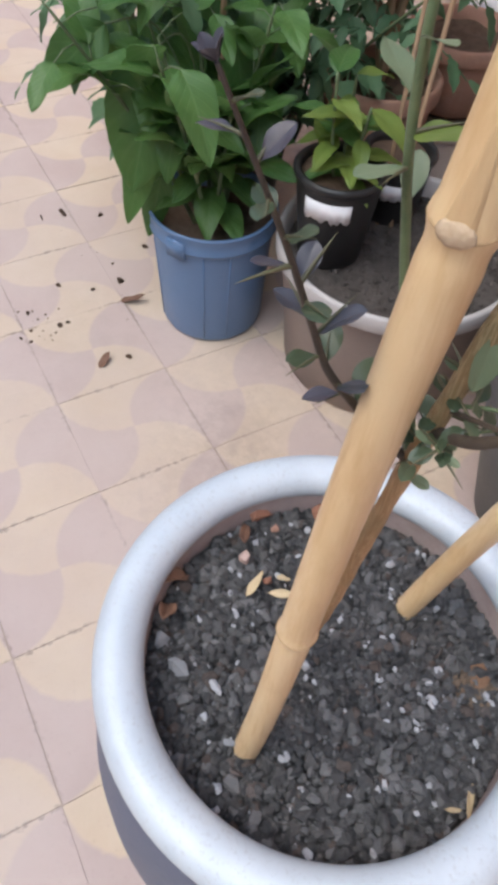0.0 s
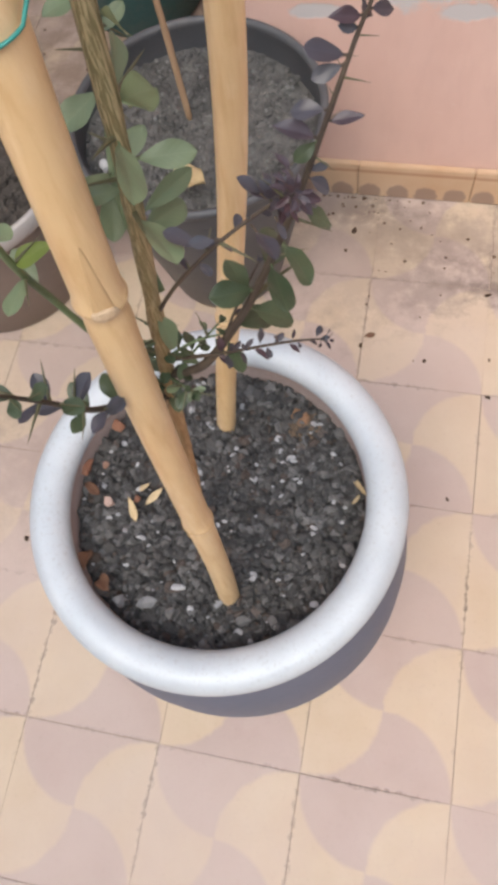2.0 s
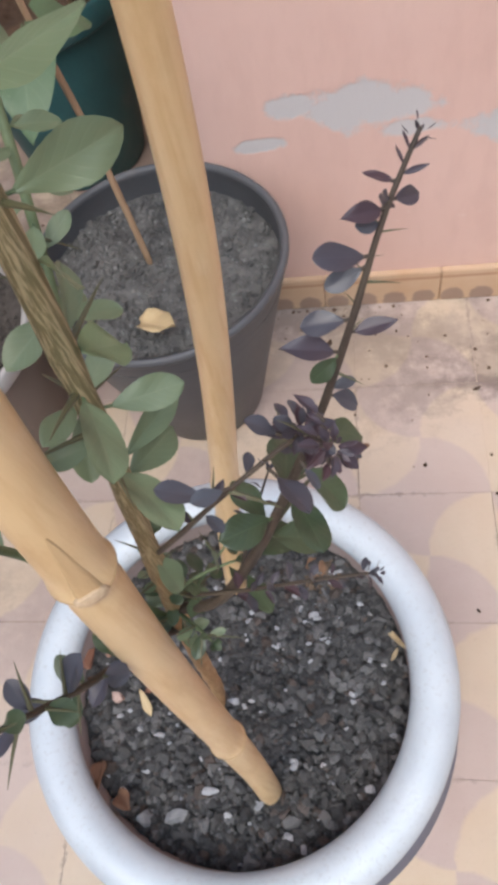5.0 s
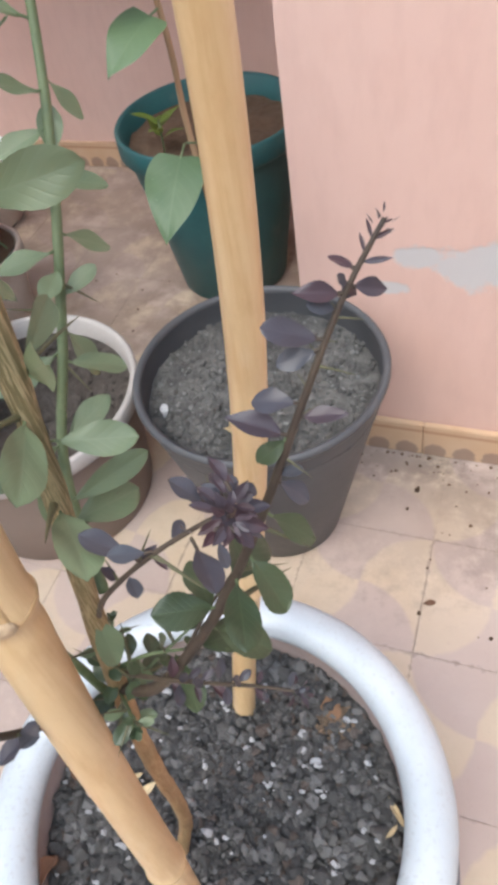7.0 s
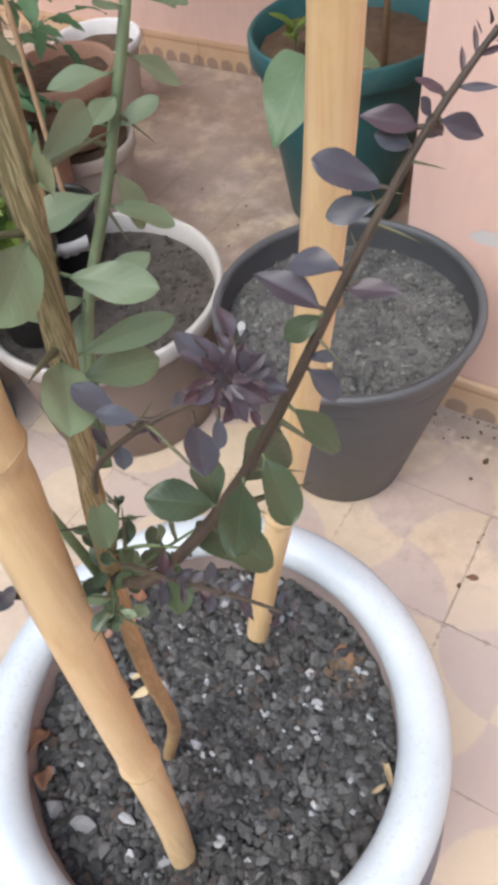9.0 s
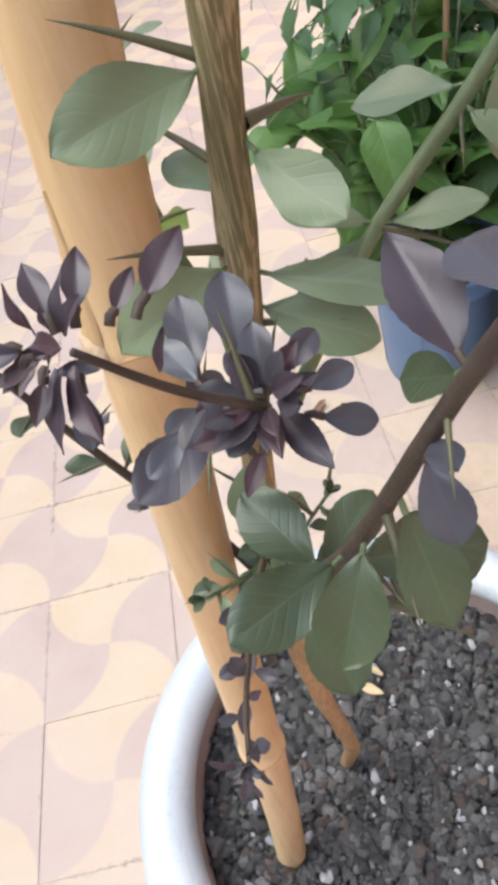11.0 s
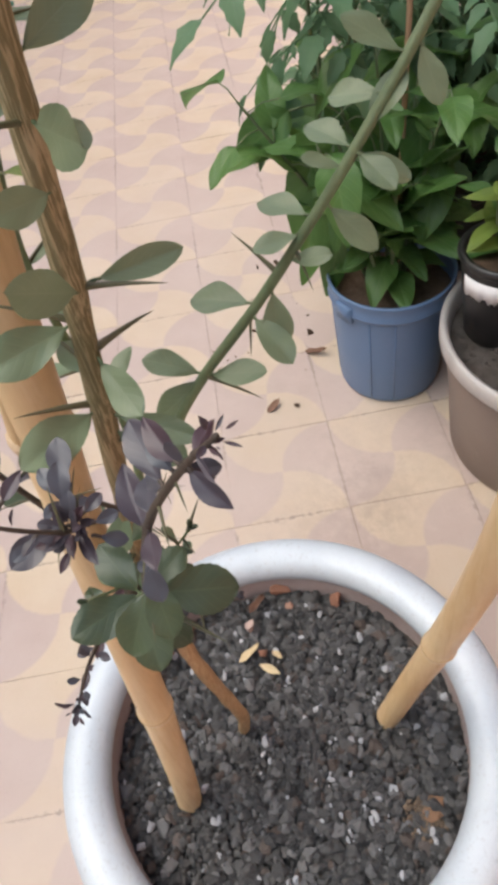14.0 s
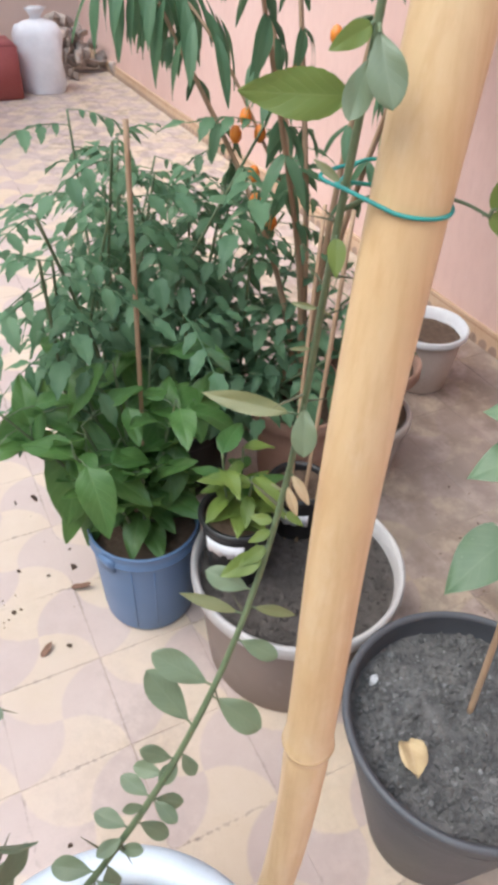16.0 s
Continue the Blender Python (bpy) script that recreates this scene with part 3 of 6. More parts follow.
# ---- main planter ----
POT_X, POT_Y, RIM_Z, SOIL_Z = 0.0965, 0.2471, 0.4545, 0.408


def stones_over(parent, at, radius, z, count, sizes, seed, singles=0, lump=0.004, material=None):
    """Grit lying on a round bed: the first ones as parts, the rest as one loose mass."""
    rng = random.Random(seed)
    protos = [grain_mesh("grit_stone", rng, 1.0, material or M_GRIT) for _ in range(9)]
    raw = [plain(me) for me in protos]
    loose = []
    for k in range(count):
        r, a = radius * math.sqrt(rng.random()), rng.uniform(0, 2 * math.pi)
        s = rng.choice(sizes) * rng.uniform(0.75, 1.25)
        m = Matrix.Translation((at[0] + r * math.cos(a), at[1] + r * math.sin(a), z + rng.uniform(-0.30, 0.42) * s)) @ \
            Euler((rng.uniform(0, 6), rng.uniform(0, 6), rng.uniform(0, 6))).to_matrix().to_4x4() @ Matrix.Diagonal((s, s * rng.uniform(0.7, 1), s * rng.uniform(0.6, 0.95), 1))
        i = rng.randrange(9)
        if k < singles:
            piece("stone", protos[i], parent, m)
        else:
            loose.append((i, m))
    return grains_joined("grit", raw, loose, material or M_GRIT, parent)


def main_planter():
    pot = thing("planter", "slate blue planter with rolled silver rim, full of dark grit", "plant pot", (POT_X, POT_Y, 0))
    bm = bmesh.new()
    rings = lathe(bm, [(0.138, 0.0), (0.146, 0.005), (0.158, 0.04), (0.175, 0.10), (0.186, 0.165), (0.1915, 0.235), (0.189, 0.30), (0.181, 0.355), (0.169, 0.40), (0.1575, 0.435)], 84)
    cap(bm, rings[0][::-1])
    part("body", bm, M_POT, pot)
    bm = bmesh.new()
    prof = []
    for k in range(19):
        a = math.radians(255 - k * 19.5)
        prof.append((0.1573 + 0.0189 * math.cos(a), RIM_Z - 0.0162 + 0.0162 * math.sin(a)))
    lathe(bm, prof, 96, wobble=0.0012, seed=4)
    part("rim", bm, M_RIM, pot, "rolled rim in worn silver paint")
    bm = bmesh.new()
    lathe(bm, [(0.1395, RIM_Z - 0.013), (0.1402, RIM_Z - 0.03), (0.1398, RIM_Z - 0.055), (0.138, RIM_Z - 0.1)], 72)
    part("liner", bm, M_POT_IN, pot, "stained rosy brown inner wall")
    bm = bmesh.new()
    disc_bed(bm, 0.1405, SOIL_Z - 0.003, 16, 64, 0.005, 3)
    soil = part("soil", bm, M_GRIT, pot, "bed of crushed dark grit")
    stones_over(soil, (0, 0), 0.138, SOIL_Z, 8600, (0.0014, 0.0017, 0.0020, 0.0024, 0.0028, 0.0033, 0.0038, 0.0045, 0.0054, 0.0070), 11, 290)
    stones_over(soil, (0.165 - POT_X, 0.339 - POT_Y), 0.016, SOIL_Z + 0.003, 90, (0.0018, 0.0024, 0.003, 0.004), 17, material=M_RUST_GRIT)
    rng = random.Random(5)
    proto = [grain_mesh("pale_stone", rng, 1.0, M_PERLITE) for _ in range(5)]
    for k in range(120):
        r, a, s = 0.135 * math.sqrt(rng.random()), rng.uniform(0, 6.28), rng.choice((0.0016, 0.002, 0.003, 0.0042, 0.0055))
        piece("pale_stone", rng.choice(proto), soil, Matrix.Translation((r * math.cos(a), r * math.sin(a), SOIL_Z + 0.0035)) @
              Euler((rng.uniform(0, 6), rng.uniform(0, 6), 0)).to_matrix().to_4x4() @ Matrix.Diagonal((s, s * 0.8, s * 0.6, 1)))
    return pot


PLANTER = main_planter()


def loose_stone(name, at, size, material, label, seed, category="stone"):
    rng = random.Random(seed)
    ob = new(name, grain_mesh(name, rng, 1.0, material))
    ob.matrix_basis = Matrix.Translation(at) @ Euler((rng.uniform(0, 6), rng.uniform(0, 6), rng.uniform(0, 6))).to_matrix().to_4x4() @ Matrix.Diagonal((size[0], size[1], size[2], 1))
    return tagged(ob, label, category, "loose stones on the grit" if at[2] > 0.3 else "crumbs on the tiles")


def lying_leaf(name, at, length, width, yaw, material, label, seed, shape=lance, tilt=8, droop=-0.25, fold=0.35):
    bm = bmesh.new()
    leaf_grid(bm, shape, length, width, 8, 3, fold, droop, 0.12, 0.0, seed)
    ob = new(name, mesh_of(name, bm, material))
    ob.matrix_basis = Matrix.Translation(at) @ Euler((radians(tilt), radians(random.Random(seed).uniform(-20, 20)), radians(yaw))).to_matrix().to_4x4()
    m = ob.modifiers.new("thickness", "SOLIDIFY")
    m.thickness = 0.0004
    return tagged(ob, label, "leaf", "dry leaves on the grit" if at[2] > 0.3 else "fallen leaves on the tiles")


# ---- canes ----
def cane(name, label, way, radii, nodes, seed, scar_at=0.0):
    """A bamboo cane: culm with swollen joints, each with its ridge and a bud scar, hollow at the top."""
    c = thing(name, label, "bamboo cane", group="bamboo canes in the planter")
    rng = random.Random(seed)
    pts, rad = [], []
    line = smooth_path(way, 24)
    z0, z1 = line[0].z, line[-1].z

    def centre(z):
        k = min(range(len(line) - 1), key=lambda i: abs(line[i].z + line[i + 1].z - 2 * z))
        return line[k].lerp(line[k + 1], (z - line[k].z) / (line[k + 1].z - line[k].z))

    def girth(z):
        return radii[0] + (radii[1] - radii[0]) * (z - z0) / (z1 - z0)

    n = 420
    for k in range(n):
        z = z0 + (z1 - z0) * k / (n - 1)
        r = girth(z)
        for zn in nodes:
            d = z - zn
            r += 0.0010 * math.exp(-(d / 0.0030) ** 2) - 0.0006 * math.exp(-((d + 0.008) / 0.0036) ** 2) + 0.0003 * math.exp(-(d / 0.018) ** 2)
        pts.append(centre(z))
        rad.append(r * (1 + 0.012 * math.sin(31 * z + seed)))
    bm = bmesh.new()
    tube(bm, pts, rad, 28, True)
    culm = part("culm", bm, M_CANE, c)
    for i, zn in enumerate(nodes):
        r = girth(zn)
        p = centre(zn)
        lean = (centre(zn + 0.01) - p) * 100
        bm = bmesh.new()
        ring = [p + Vector((math.cos(a) * (r + 0.0008), math.sin(a) * (r + 0.0008), 0.0006 * math.sin(3 * a + i))) for a in (2 * math.pi * k / 32 for k in range(33))]
        tube(bm, ring, 0.0008, 6, False)
        part("joint_ridge", bm, M_SCAR, culm, "pale brown ridge round the joint")
        # the scar and the knob of a side shoot at one joint
        if zn != scar_at:
            continue
        face = radians(-60)
        bm = bmesh.new()
        bmesh.ops.create_icosphere(bm, subdivisions=3, radius=1.0)
        for v in bm.verts:
            v.co *= 1 + 0.16 * noise.noise(v.co * 2.3)
        bmesh.ops.transform(bm, matrix=Matrix.Translation(p + Vector((math.cos(face) * (r + 0.0004), math.sin(face) * (r + 0.0004), 0.001))) @ Euler((0, 0, face)).to_matrix().to_4x4() @ Matrix.Diagonal((0.0021, 0.0054, 0.0040, 1)), verts=bm.verts)
        part("bud_knob", bm, M_TAUPE_KNOB, culm, "pale rough knob at the joint")
        bm = bmesh.new()
        grid = []
        for k in range(11):
            u = k / 10
            half = 0.40 * (1 - u) ** 0.7 + 0.02
            row = []
            for j in range(-4, 5):
                w = face + half * j / 4
                rr = r + 0.0013 * math.exp(-(u * 0.032 / 0.01)) + 0.0004 - 0.0007 * (abs(j) == 4)
                row.append(bm.verts.new(p + lean * (0.003 + 0.032 * u) + Vector((rr * math.cos(w), rr * math.sin(w), 0))))
            grid.append(row)
        for g0, g1 in zip(grid, grid[1:]):
            for j in range(8):
                bm.faces.new((g0[j], g0[j + 1], g1[j + 1], g1[j]))
        part("bud_scar", bm, M_SCAR, culm, "tapering brown scar above the joint")
    return c


CANE_A = cane("bamboo_cane", "pale bamboo cane stuck in the grit, wound with twine",
              [(0.1215, 0.1570, 0.36), (0.1221, 0.1624, 0.40), (0.1227, 0.1717, 0.4813), (0.1221, 0.1795, 0.5668), (0.1214, 0.1864, 0.6523), (0.1210, 0.1934, 0.7379), (0.1212, 0.2016, 0.8234),
               (0.1213, 0.2117, 0.9089), (0.1203, 0.2248, 0.9945), (0.1165, 0.2416, 1.08), (0.112, 0.262, 1.18), (0.108, 0.283, 1.28)], (0.0096, 0.0093), (0.603, 0.843, 1.13), 1, 0.843)
CANE_B = cane("bamboo_cane", "pale bamboo cane with a green tie, bent near its foot",
              [(0.080, 0.325, 0.36), (0.0857, 0.3302, 0.40), (0.0953, 0.3450, 0.4956), (0.1086, 0.3581, 0.5962), (0.1217, 0.3670, 0.6969), (0.1318, 0.3715, 0.7975), (0.1372, 0.3728, 0.8981),
               (0.1369, 0.3737, 0.9987), (0.1314, 0.3778, 1.0994), (0.1223, 0.3900, 1.20), (0.110, 0.410, 1.30), (0.096, 0.432, 1.40)], (0.0094, 0.0101), (0.578, 0.967, 1.36), 2)


# ---- the thorny citrus ----
def twig_mesh(points, r0, r1, sides=8, seed=0):
    bm = bmesh.new()
    n = len(points)
    tube(bm, points, [r0 + (r1 - r0) * k / (n - 1) for k in range(n)], sides, True, 0.06, seed)
    return bm


LEAF_SHAPES = {}


def leaf_mesh(kind, seed):
    """Leaf meshes of unit length, a few of each kind, shared by all its leaves."""
    key = (kind, seed % 5)
    if key not in LEAF_SHAPES:
        bm = bmesh.new()
        shape, width, fold, droop, wave, teeth, mat = {
            "sage": (obovate, 0.52, 0.22, 0.12, 0.05, 0.012, M_LEAF),
            "slim": (obovate, 0.34, 0.5, 0.12, 0.05, 0.012, M_LEAF),
            "dark": (obovate, 0.62, 0.18, 0.15, 0.05, 0.02, M_DARK_LEAF),
            "purple": (lance, 0.46, 0.45, 0.12, 0.05, 0.02, M_PURPLE),
            "violet": (obovate, 0.58, 0.25, 0.10, 0.04, 0.02, M_VIOLET),
            "bud": (lance, 0.24, 0.6, -0.2, 0.05, 0.0, M_PURPLE),
            "young": (ovate, 0.5, 0.2, 0.1, 0.04, 0.02, M_YOUNG),
            "fresh": (lance, 0.24, 0.3, 0.2, 0.05, 0.0, M_OLIVE),
            "dry": (lance, 0.3, 0.6, 0.3, 0.1, 0.0, M_DRY),
        }[kind]
        rng = random.Random(seed % 5 + 31)
        leaf_grid(bm, shape, 1.0, width * rng.uniform(0.9, 1.1), 20, 5, fold * rng.uniform(0.4, 1.3), droop * rng.uniform(-0.6, 1.6), wave, teeth, seed % 5)
        LEAF_SHAPES[key] = mesh_of("leaf", bm, mat)
    return LEAF_SHAPES[key]


THORN_ME = None


def thorn(parent, at, direction, length):
    global THORN_ME
    if THORN_ME is None:
        bm = bmesh.new()
        tube(bm, [(0, t, 0.03 * math.sin(2.5 * t)) for t in (0, 0.2, 0.5, 0.8, 1.0)], [0.055, 0.042, 0.03, 0.016, 0.002], 6, False)
        THORN_ME = mesh_of("thorn", bm, M_THORN)
    return piece("thorn", THORN_ME, parent, aim(at, direction, (0, 0, 1), length))


def leaf(parent, kind, at, direction, normal, length, seed):
    return piece("leaf", leaf_mesh(kind, seed), parent, aim(at, direction, normal, length))


def dress(parent, points, kinds, step, size, seed, thorns=0.6, start=0.1, spread=0.9, lift=0.35, tip=True):
    """Leaves and thorns set alternately round a twig, smaller towards its tip."""
    rng = random.Random(seed)
    total = sum((b - a).length for a, b in zip(points, points[1:]))
    goal, run, turn = total * start, 0.0, rng.uniform(0, 6.28)
    for a, b in zip(points, points[1:]):
        seg = (b - a).length
        while goal <= run + seg and seg > 0:
            p = a.lerp(b, (goal - run) / seg)
            d = (b - a).normalized()
            side = d.orthogonal().normalized()
            side = Matrix.Rotation(turn, 3, d) @ side
            t = goal / total
            ln = size * rng.uniform(0.75, 1.15) * (1.0 - 0.5 * t * t)
            out = (side * spread + d * lift + Vector((0, 0, 0.15))).normalized()
            nrm = d * 0.8 + Vector((0, 0, 0.7)) + Vector((rng.uniform(-0.4, 0.4), rng.uniform(-0.4, 0.4), 0))
            leaf(parent, rng.choice(kinds), p + side * 0.001, out, nrm, ln, rng.randrange(99))
            if rng.random() < thorns:
                ts = (Matrix.Rotation(rng.uniform(-0.5, 0.5), 3, d) @ side + d * 0.35).normalized()
                thorn(parent, p, ts, rng.uniform(0.010, 0.018))
            turn += 2.4 + rng.uniform(-0.4, 0.4)
            goal += step * rng.uniform(0.7, 1.3)
        run += seg
    if tip:
        d = (points[-1] - points[-2]).normalized()
        for k in range(5):
            side = Matrix.Rotation(k * 2.4, 3, d) @ d.orthogonal().normalized()
            leaf(parent, kinds[-1], points[-1], (d + side * 0.55).normalized(), d - side, size * 0.38, k)


def rosette(parent, at, axis, kinds, count, size, seed):
    """A tuft of young leaves round a bud."""
    rng = random.Random(seed)
    ax = Vector(axis).normalized()
    for k in range(count):
        side = Matrix.Rotation(k * 2.4 + rng.uniform(-0.6, 0.6), 3, ax) @ ax.orthogonal().normalized()
        rise = 0.1 + 0.9 * k / count + rng.uniform(-0.25, 0.35)
        leaf(parent, rng.choice(kinds), Vector(at) + side * 0.0015 + ax * 0.004 * k / count, (side + ax * rise).normalized(), ax - side * 0.4, size * rng.uniform(0.5, 1.25) * (1.1 - 0.45 * k / count), rng.randrange(99))


# point at the camera's mid-walk place; leaves are turned to face it
CAMERA_SIDE = Vector((0.262, 0.228, 0.968))


def leaf_to(parent, kind, base, tip, seed, stalk=0.12, up=0.08, side=CAMERA_SIDE):
    """A leaf on a short stalk from its base to its tip, its face turned to a point at the camera."""
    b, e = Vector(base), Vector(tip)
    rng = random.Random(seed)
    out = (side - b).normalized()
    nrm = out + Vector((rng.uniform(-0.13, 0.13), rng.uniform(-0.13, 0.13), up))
    at = b.lerp(e, stalk)
    if stalk > 0.05:
        bm = bmesh.new()
        tube(bm, [b, b.lerp(at, 0.5) + Vector((0, 0, 0.0004)), at + (e - b) * 0.03], 0.0005, 5, False)
        part("leaf_stalk", bm, M_STEM_DARK if kind in ("violet", "purple") else M_STEM_GREEN, parent)
    return leaf(parent, kind, at, e - b, nrm, (e - at).length, seed)


def thorn_to(parent, base, tip):
    b, e = Vector(base), Vector(tip)
    return thorn(parent, b, e - b, (e - b).length)


def citrus():
    plant = thing("citrus_plant", "young thorny citrus with sage leaves and dark purple shoots", "plant", (0, 0, 0))
    tr = smooth_path([(0.0745, 0.2120, 0.385), (0.0770, 0.2140, 0.415), (0.0919, 0.2205, 0.4829), (0.1048, 0.2182, 0.5596), (0.1147, 0.2140, 0.6364), (0.1225, 0.2135, 0.7131), (0.1289, 0.2188, 0.7898),
                      (0.1340, 0.2289, 0.8665), (0.1370, 0.2377, 0.9433), (0.1378, 0.2420, 1.02), (0.1365, 0.2450, 1.12)], 6)
    bm = bmesh.new()
    rad = [0.0047 - 0.0011 * min(1, max(0, (p.z - 0.45) / 0.35)) + 0.00035 * math.sin(p.z * 140) * math.sin(p.z * 37) for p in tr]
    tube(bm, tr, rad, 14, True, 0.05, 3)
    trunk = part("trunk", bm, M_BARK, plant, "brown lower stem, olive striped bark above")

    def branch(label, pts, r0, r1, mat, sides=8):
        return part("branch", twig_mesh(pts, r0, r1, sides, len(pts)), mat, plant, label)

    # leaves and thorns of the stem
    for k, (base, tip) in enumerate((((0.1365, 0.2365, 0.902), (0.1556, 0.2252, 0.9189)), ((0.1357, 0.2375, 0.904), (0.1323, 0.2623, 0.9067)), ((0.1352, 0.2315, 0.8930), (0.1490, 0.2085, 0.8935)),
                                     ((0.134, 0.229, 0.872), (0.1205, 0.2200, 0.8766)), ((0.136, 0.233, 0.8813), (0.1565, 0.2433, 0.8767)), ((0.1335, 0.2290, 0.857), (0.1480, 0.2553, 0.8546)),
                                     ((0.1330, 0.2275, 0.850), (0.1460, 0.2490, 0.8450)), ((0.1335, 0.2275, 0.860), (0.1560, 0.2090, 0.866)), ((0.138, 0.239, 0.930), (0.152, 0.2285, 0.934)),
                                     ((0.138, 0.240, 0.965), (0.1686, 0.2349, 0.9785)), ((0.1378, 0.239, 0.945), (0.1613, 0.2517, 0.9484)), ((0.130, 0.221, 0.808), (0.1395, 0.2125, 0.790)),
                                     ((0.1375, 0.241, 0.985), (0.122, 0.229, 0.992)), ((0.1375, 0.242, 1.005), (0.150, 0.262, 1.008)), ((0.137, 0.2385, 0.935), (0.116, 0.246, 0.934)),
                                     ((0.137, 0.240, 0.956), (0.126, 0.257, 0.964)), ((0.1375, 0.243, 1.03), (0.158, 0.233, 1.04)))):
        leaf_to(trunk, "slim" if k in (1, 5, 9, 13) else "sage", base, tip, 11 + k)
    for base, tip in (((0.136, 0.2335, 0.884), (0.1154, 0.2482, 0.8763)), ((0.1352, 0.232, 0.893), (0.1358, 0.2112, 0.9037)), ((0.1360, 0.2372, 0.9036), (0.1413, 0.2573, 0.9034)),
                      ((0.1335, 0.228, 0.862), (0.1464, 0.2083, 0.8739)), ((0.1345, 0.2305, 0.876), (0.121, 0.2165, 0.884)), ((0.1378, 0.239, 0.945), (0.154, 0.227, 0.951)),
                      ((0.1378, 0.240, 0.965), (0.125, 0.253, 0.975)), ((0.1378, 0.242, 1.005), (0.155, 0.240, 1.015)), ((0.1325, 0.226, 0.845), (0.141, 0.245, 0.846))):
        thorn_to(trunk, base, tip)
    dress(trunk, [p for p in tr if 0.715 < p.z < 0.80], ("dark", "sage", "dark"), 0.0045, 0.0125, 62, 0.5, 0.02, 1.0, 0.1, False)
    dress(trunk, [p for p in tr if p.z > 1.04], ("sage",), 0.012, 0.020, 63, 0.8, 0.1, 1.0, 0.3, False)

    for k, way in enumerate((((0.1258, 0.2150, 0.748), (0.138, 0.226, 0.762), (0.150, 0.238, 0.772)), ((0.1262, 0.2152, 0.755), (0.138, 0.206, 0.766), (0.147, 0.198, 0.776)), ((0.1275, 0.2165, 0.770), (0.142, 0.222, 0.780), (0.155, 0.226, 0.783)),
                              ((0.1250, 0.2140, 0.740), (0.120, 0.224, 0.752), (0.117, 0.236, 0.766)))):
        w_pts = smooth_path(way, 5)
        w = branch("short leafy twig low on the stem", w_pts, 0.0009, 0.0005, M_STEM_GREEN)
        dress(w, w_pts, ("dark", "sage", "dark"), 0.0048, 0.0115, 140 + k, 0.6, 0.2, 0.9, 0.3)

    # upright purple shoot
    a_pts = smooth_path([(0.1265, 0.2155, 0.756), (0.148, 0.2135, 0.775), (0.1670, 0.2231, 0.8042), (0.1778, 0.2314, 0.8268), (0.1866, 0.2370, 0.8494), (0.1943, 0.2420, 0.8721), (0.2015, 0.2485, 0.8947), (0.2085, 0.2580, 0.9150), (0.2160, 0.2661, 0.9304)], 6)
    a = branch("upright dark purple shoot", a_pts, 0.0024, 0.0005, M_STEM_DARK)
    for k, (kind, base, tip) in enumerate((("purple", (0.2112, 0.2611, 0.9211), (0.2042, 0.2649, 0.9216)), ("violet", (0.2098, 0.2595, 0.9180), (0.2081, 0.2573, 0.9223)), ("purple", (0.2098, 0.2595, 0.9180), (0.2176, 0.2653, 0.9141)),
                                           ("purple", (0.2091, 0.2587, 0.9165), (0.2001, 0.2528, 0.9208)), ("violet", (0.2085, 0.2580, 0.9150), (0.2091, 0.2650, 0.9150)), ("violet", (0.2056, 0.2540, 0.9070), (0.1930, 0.2491, 0.9135)),
                                           ("violet", (0.2050, 0.2531, 0.9053), (0.1948, 0.2502, 0.9017)), ("violet", (0.2079, 0.2572, 0.9135), (0.2028, 0.2532, 0.9176)), ("violet", (0.2009, 0.2478, 0.8929), (0.1882, 0.2474, 0.8923)),
                                           ("purple", (0.1979, 0.2450, 0.8836), (0.1840, 0.2418, 0.8920)), ("dark", (0.1979, 0.2450, 0.8836), (0.1901, 0.2403, 0.8776)), ("purple", (0.1997, 0.2466, 0.8892), (0.2117, 0.2484, 0.8911)),
                                           ("violet", (0.1937, 0.2415, 0.8702), (0.2023, 0.2429, 0.8625)), ("violet", (0.1943, 0.2420, 0.8721), (0.2010, 0.2426, 0.8753)), ("purple", (0.2091, 0.2587, 0.9165), (0.2110, 0.2638, 0.9144)),
                                           ("dark", (0.1900, 0.2393, 0.858), (0.2030, 0.2420, 0.8455)), ("dark", (0.1800, 0.2330, 0.832), (0.1905, 0.2115, 0.8320)), ("dark", (0.1690, 0.2255, 0.809), (0.1899, 0.2283, 0.8000)),
                                           ("dark", (0.1775, 0.2312, 0.826), (0.1790, 0.2580, 0.8225)), ("dark", (0.1840, 0.2355, 0.842), (0.1985, 0.2270, 0.8300)), ("dark", (0.1600, 0.2195, 0.792), (0.1700, 0.2050, 0.790)),
                                           ("dark", (0.1720, 0.2270, 0.814), (0.1590, 0.2420, 0.818)), ("dark", (0.1740, 0.2285, 0.818), (0.1600, 0.2170, 0.829)), ("dark", (0.1640, 0.2215, 0.799), (0.1780, 0.2370, 0.790)))):
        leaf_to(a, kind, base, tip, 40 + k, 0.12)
    for k, (base, tip) in enumerate((((0.2127, 0.2626, 0.9240), (0.2109, 0.2657, 0.9271)), ((0.2140, 0.2641, 0.9266), (0.2118, 0.2665, 0.9294)), ((0.2146, 0.2647, 0.9277), (0.2159, 0.2678, 0.9297)),
                                     ((0.2140, 0.2641, 0.9266), (0.2175, 0.2670, 0.9275)), ((0.2120, 0.2619, 0.9225), (0.2182, 0.2646, 0.9222)))):
        leaf_to(a, "bud", base, tip, 66 + k, 0.02)
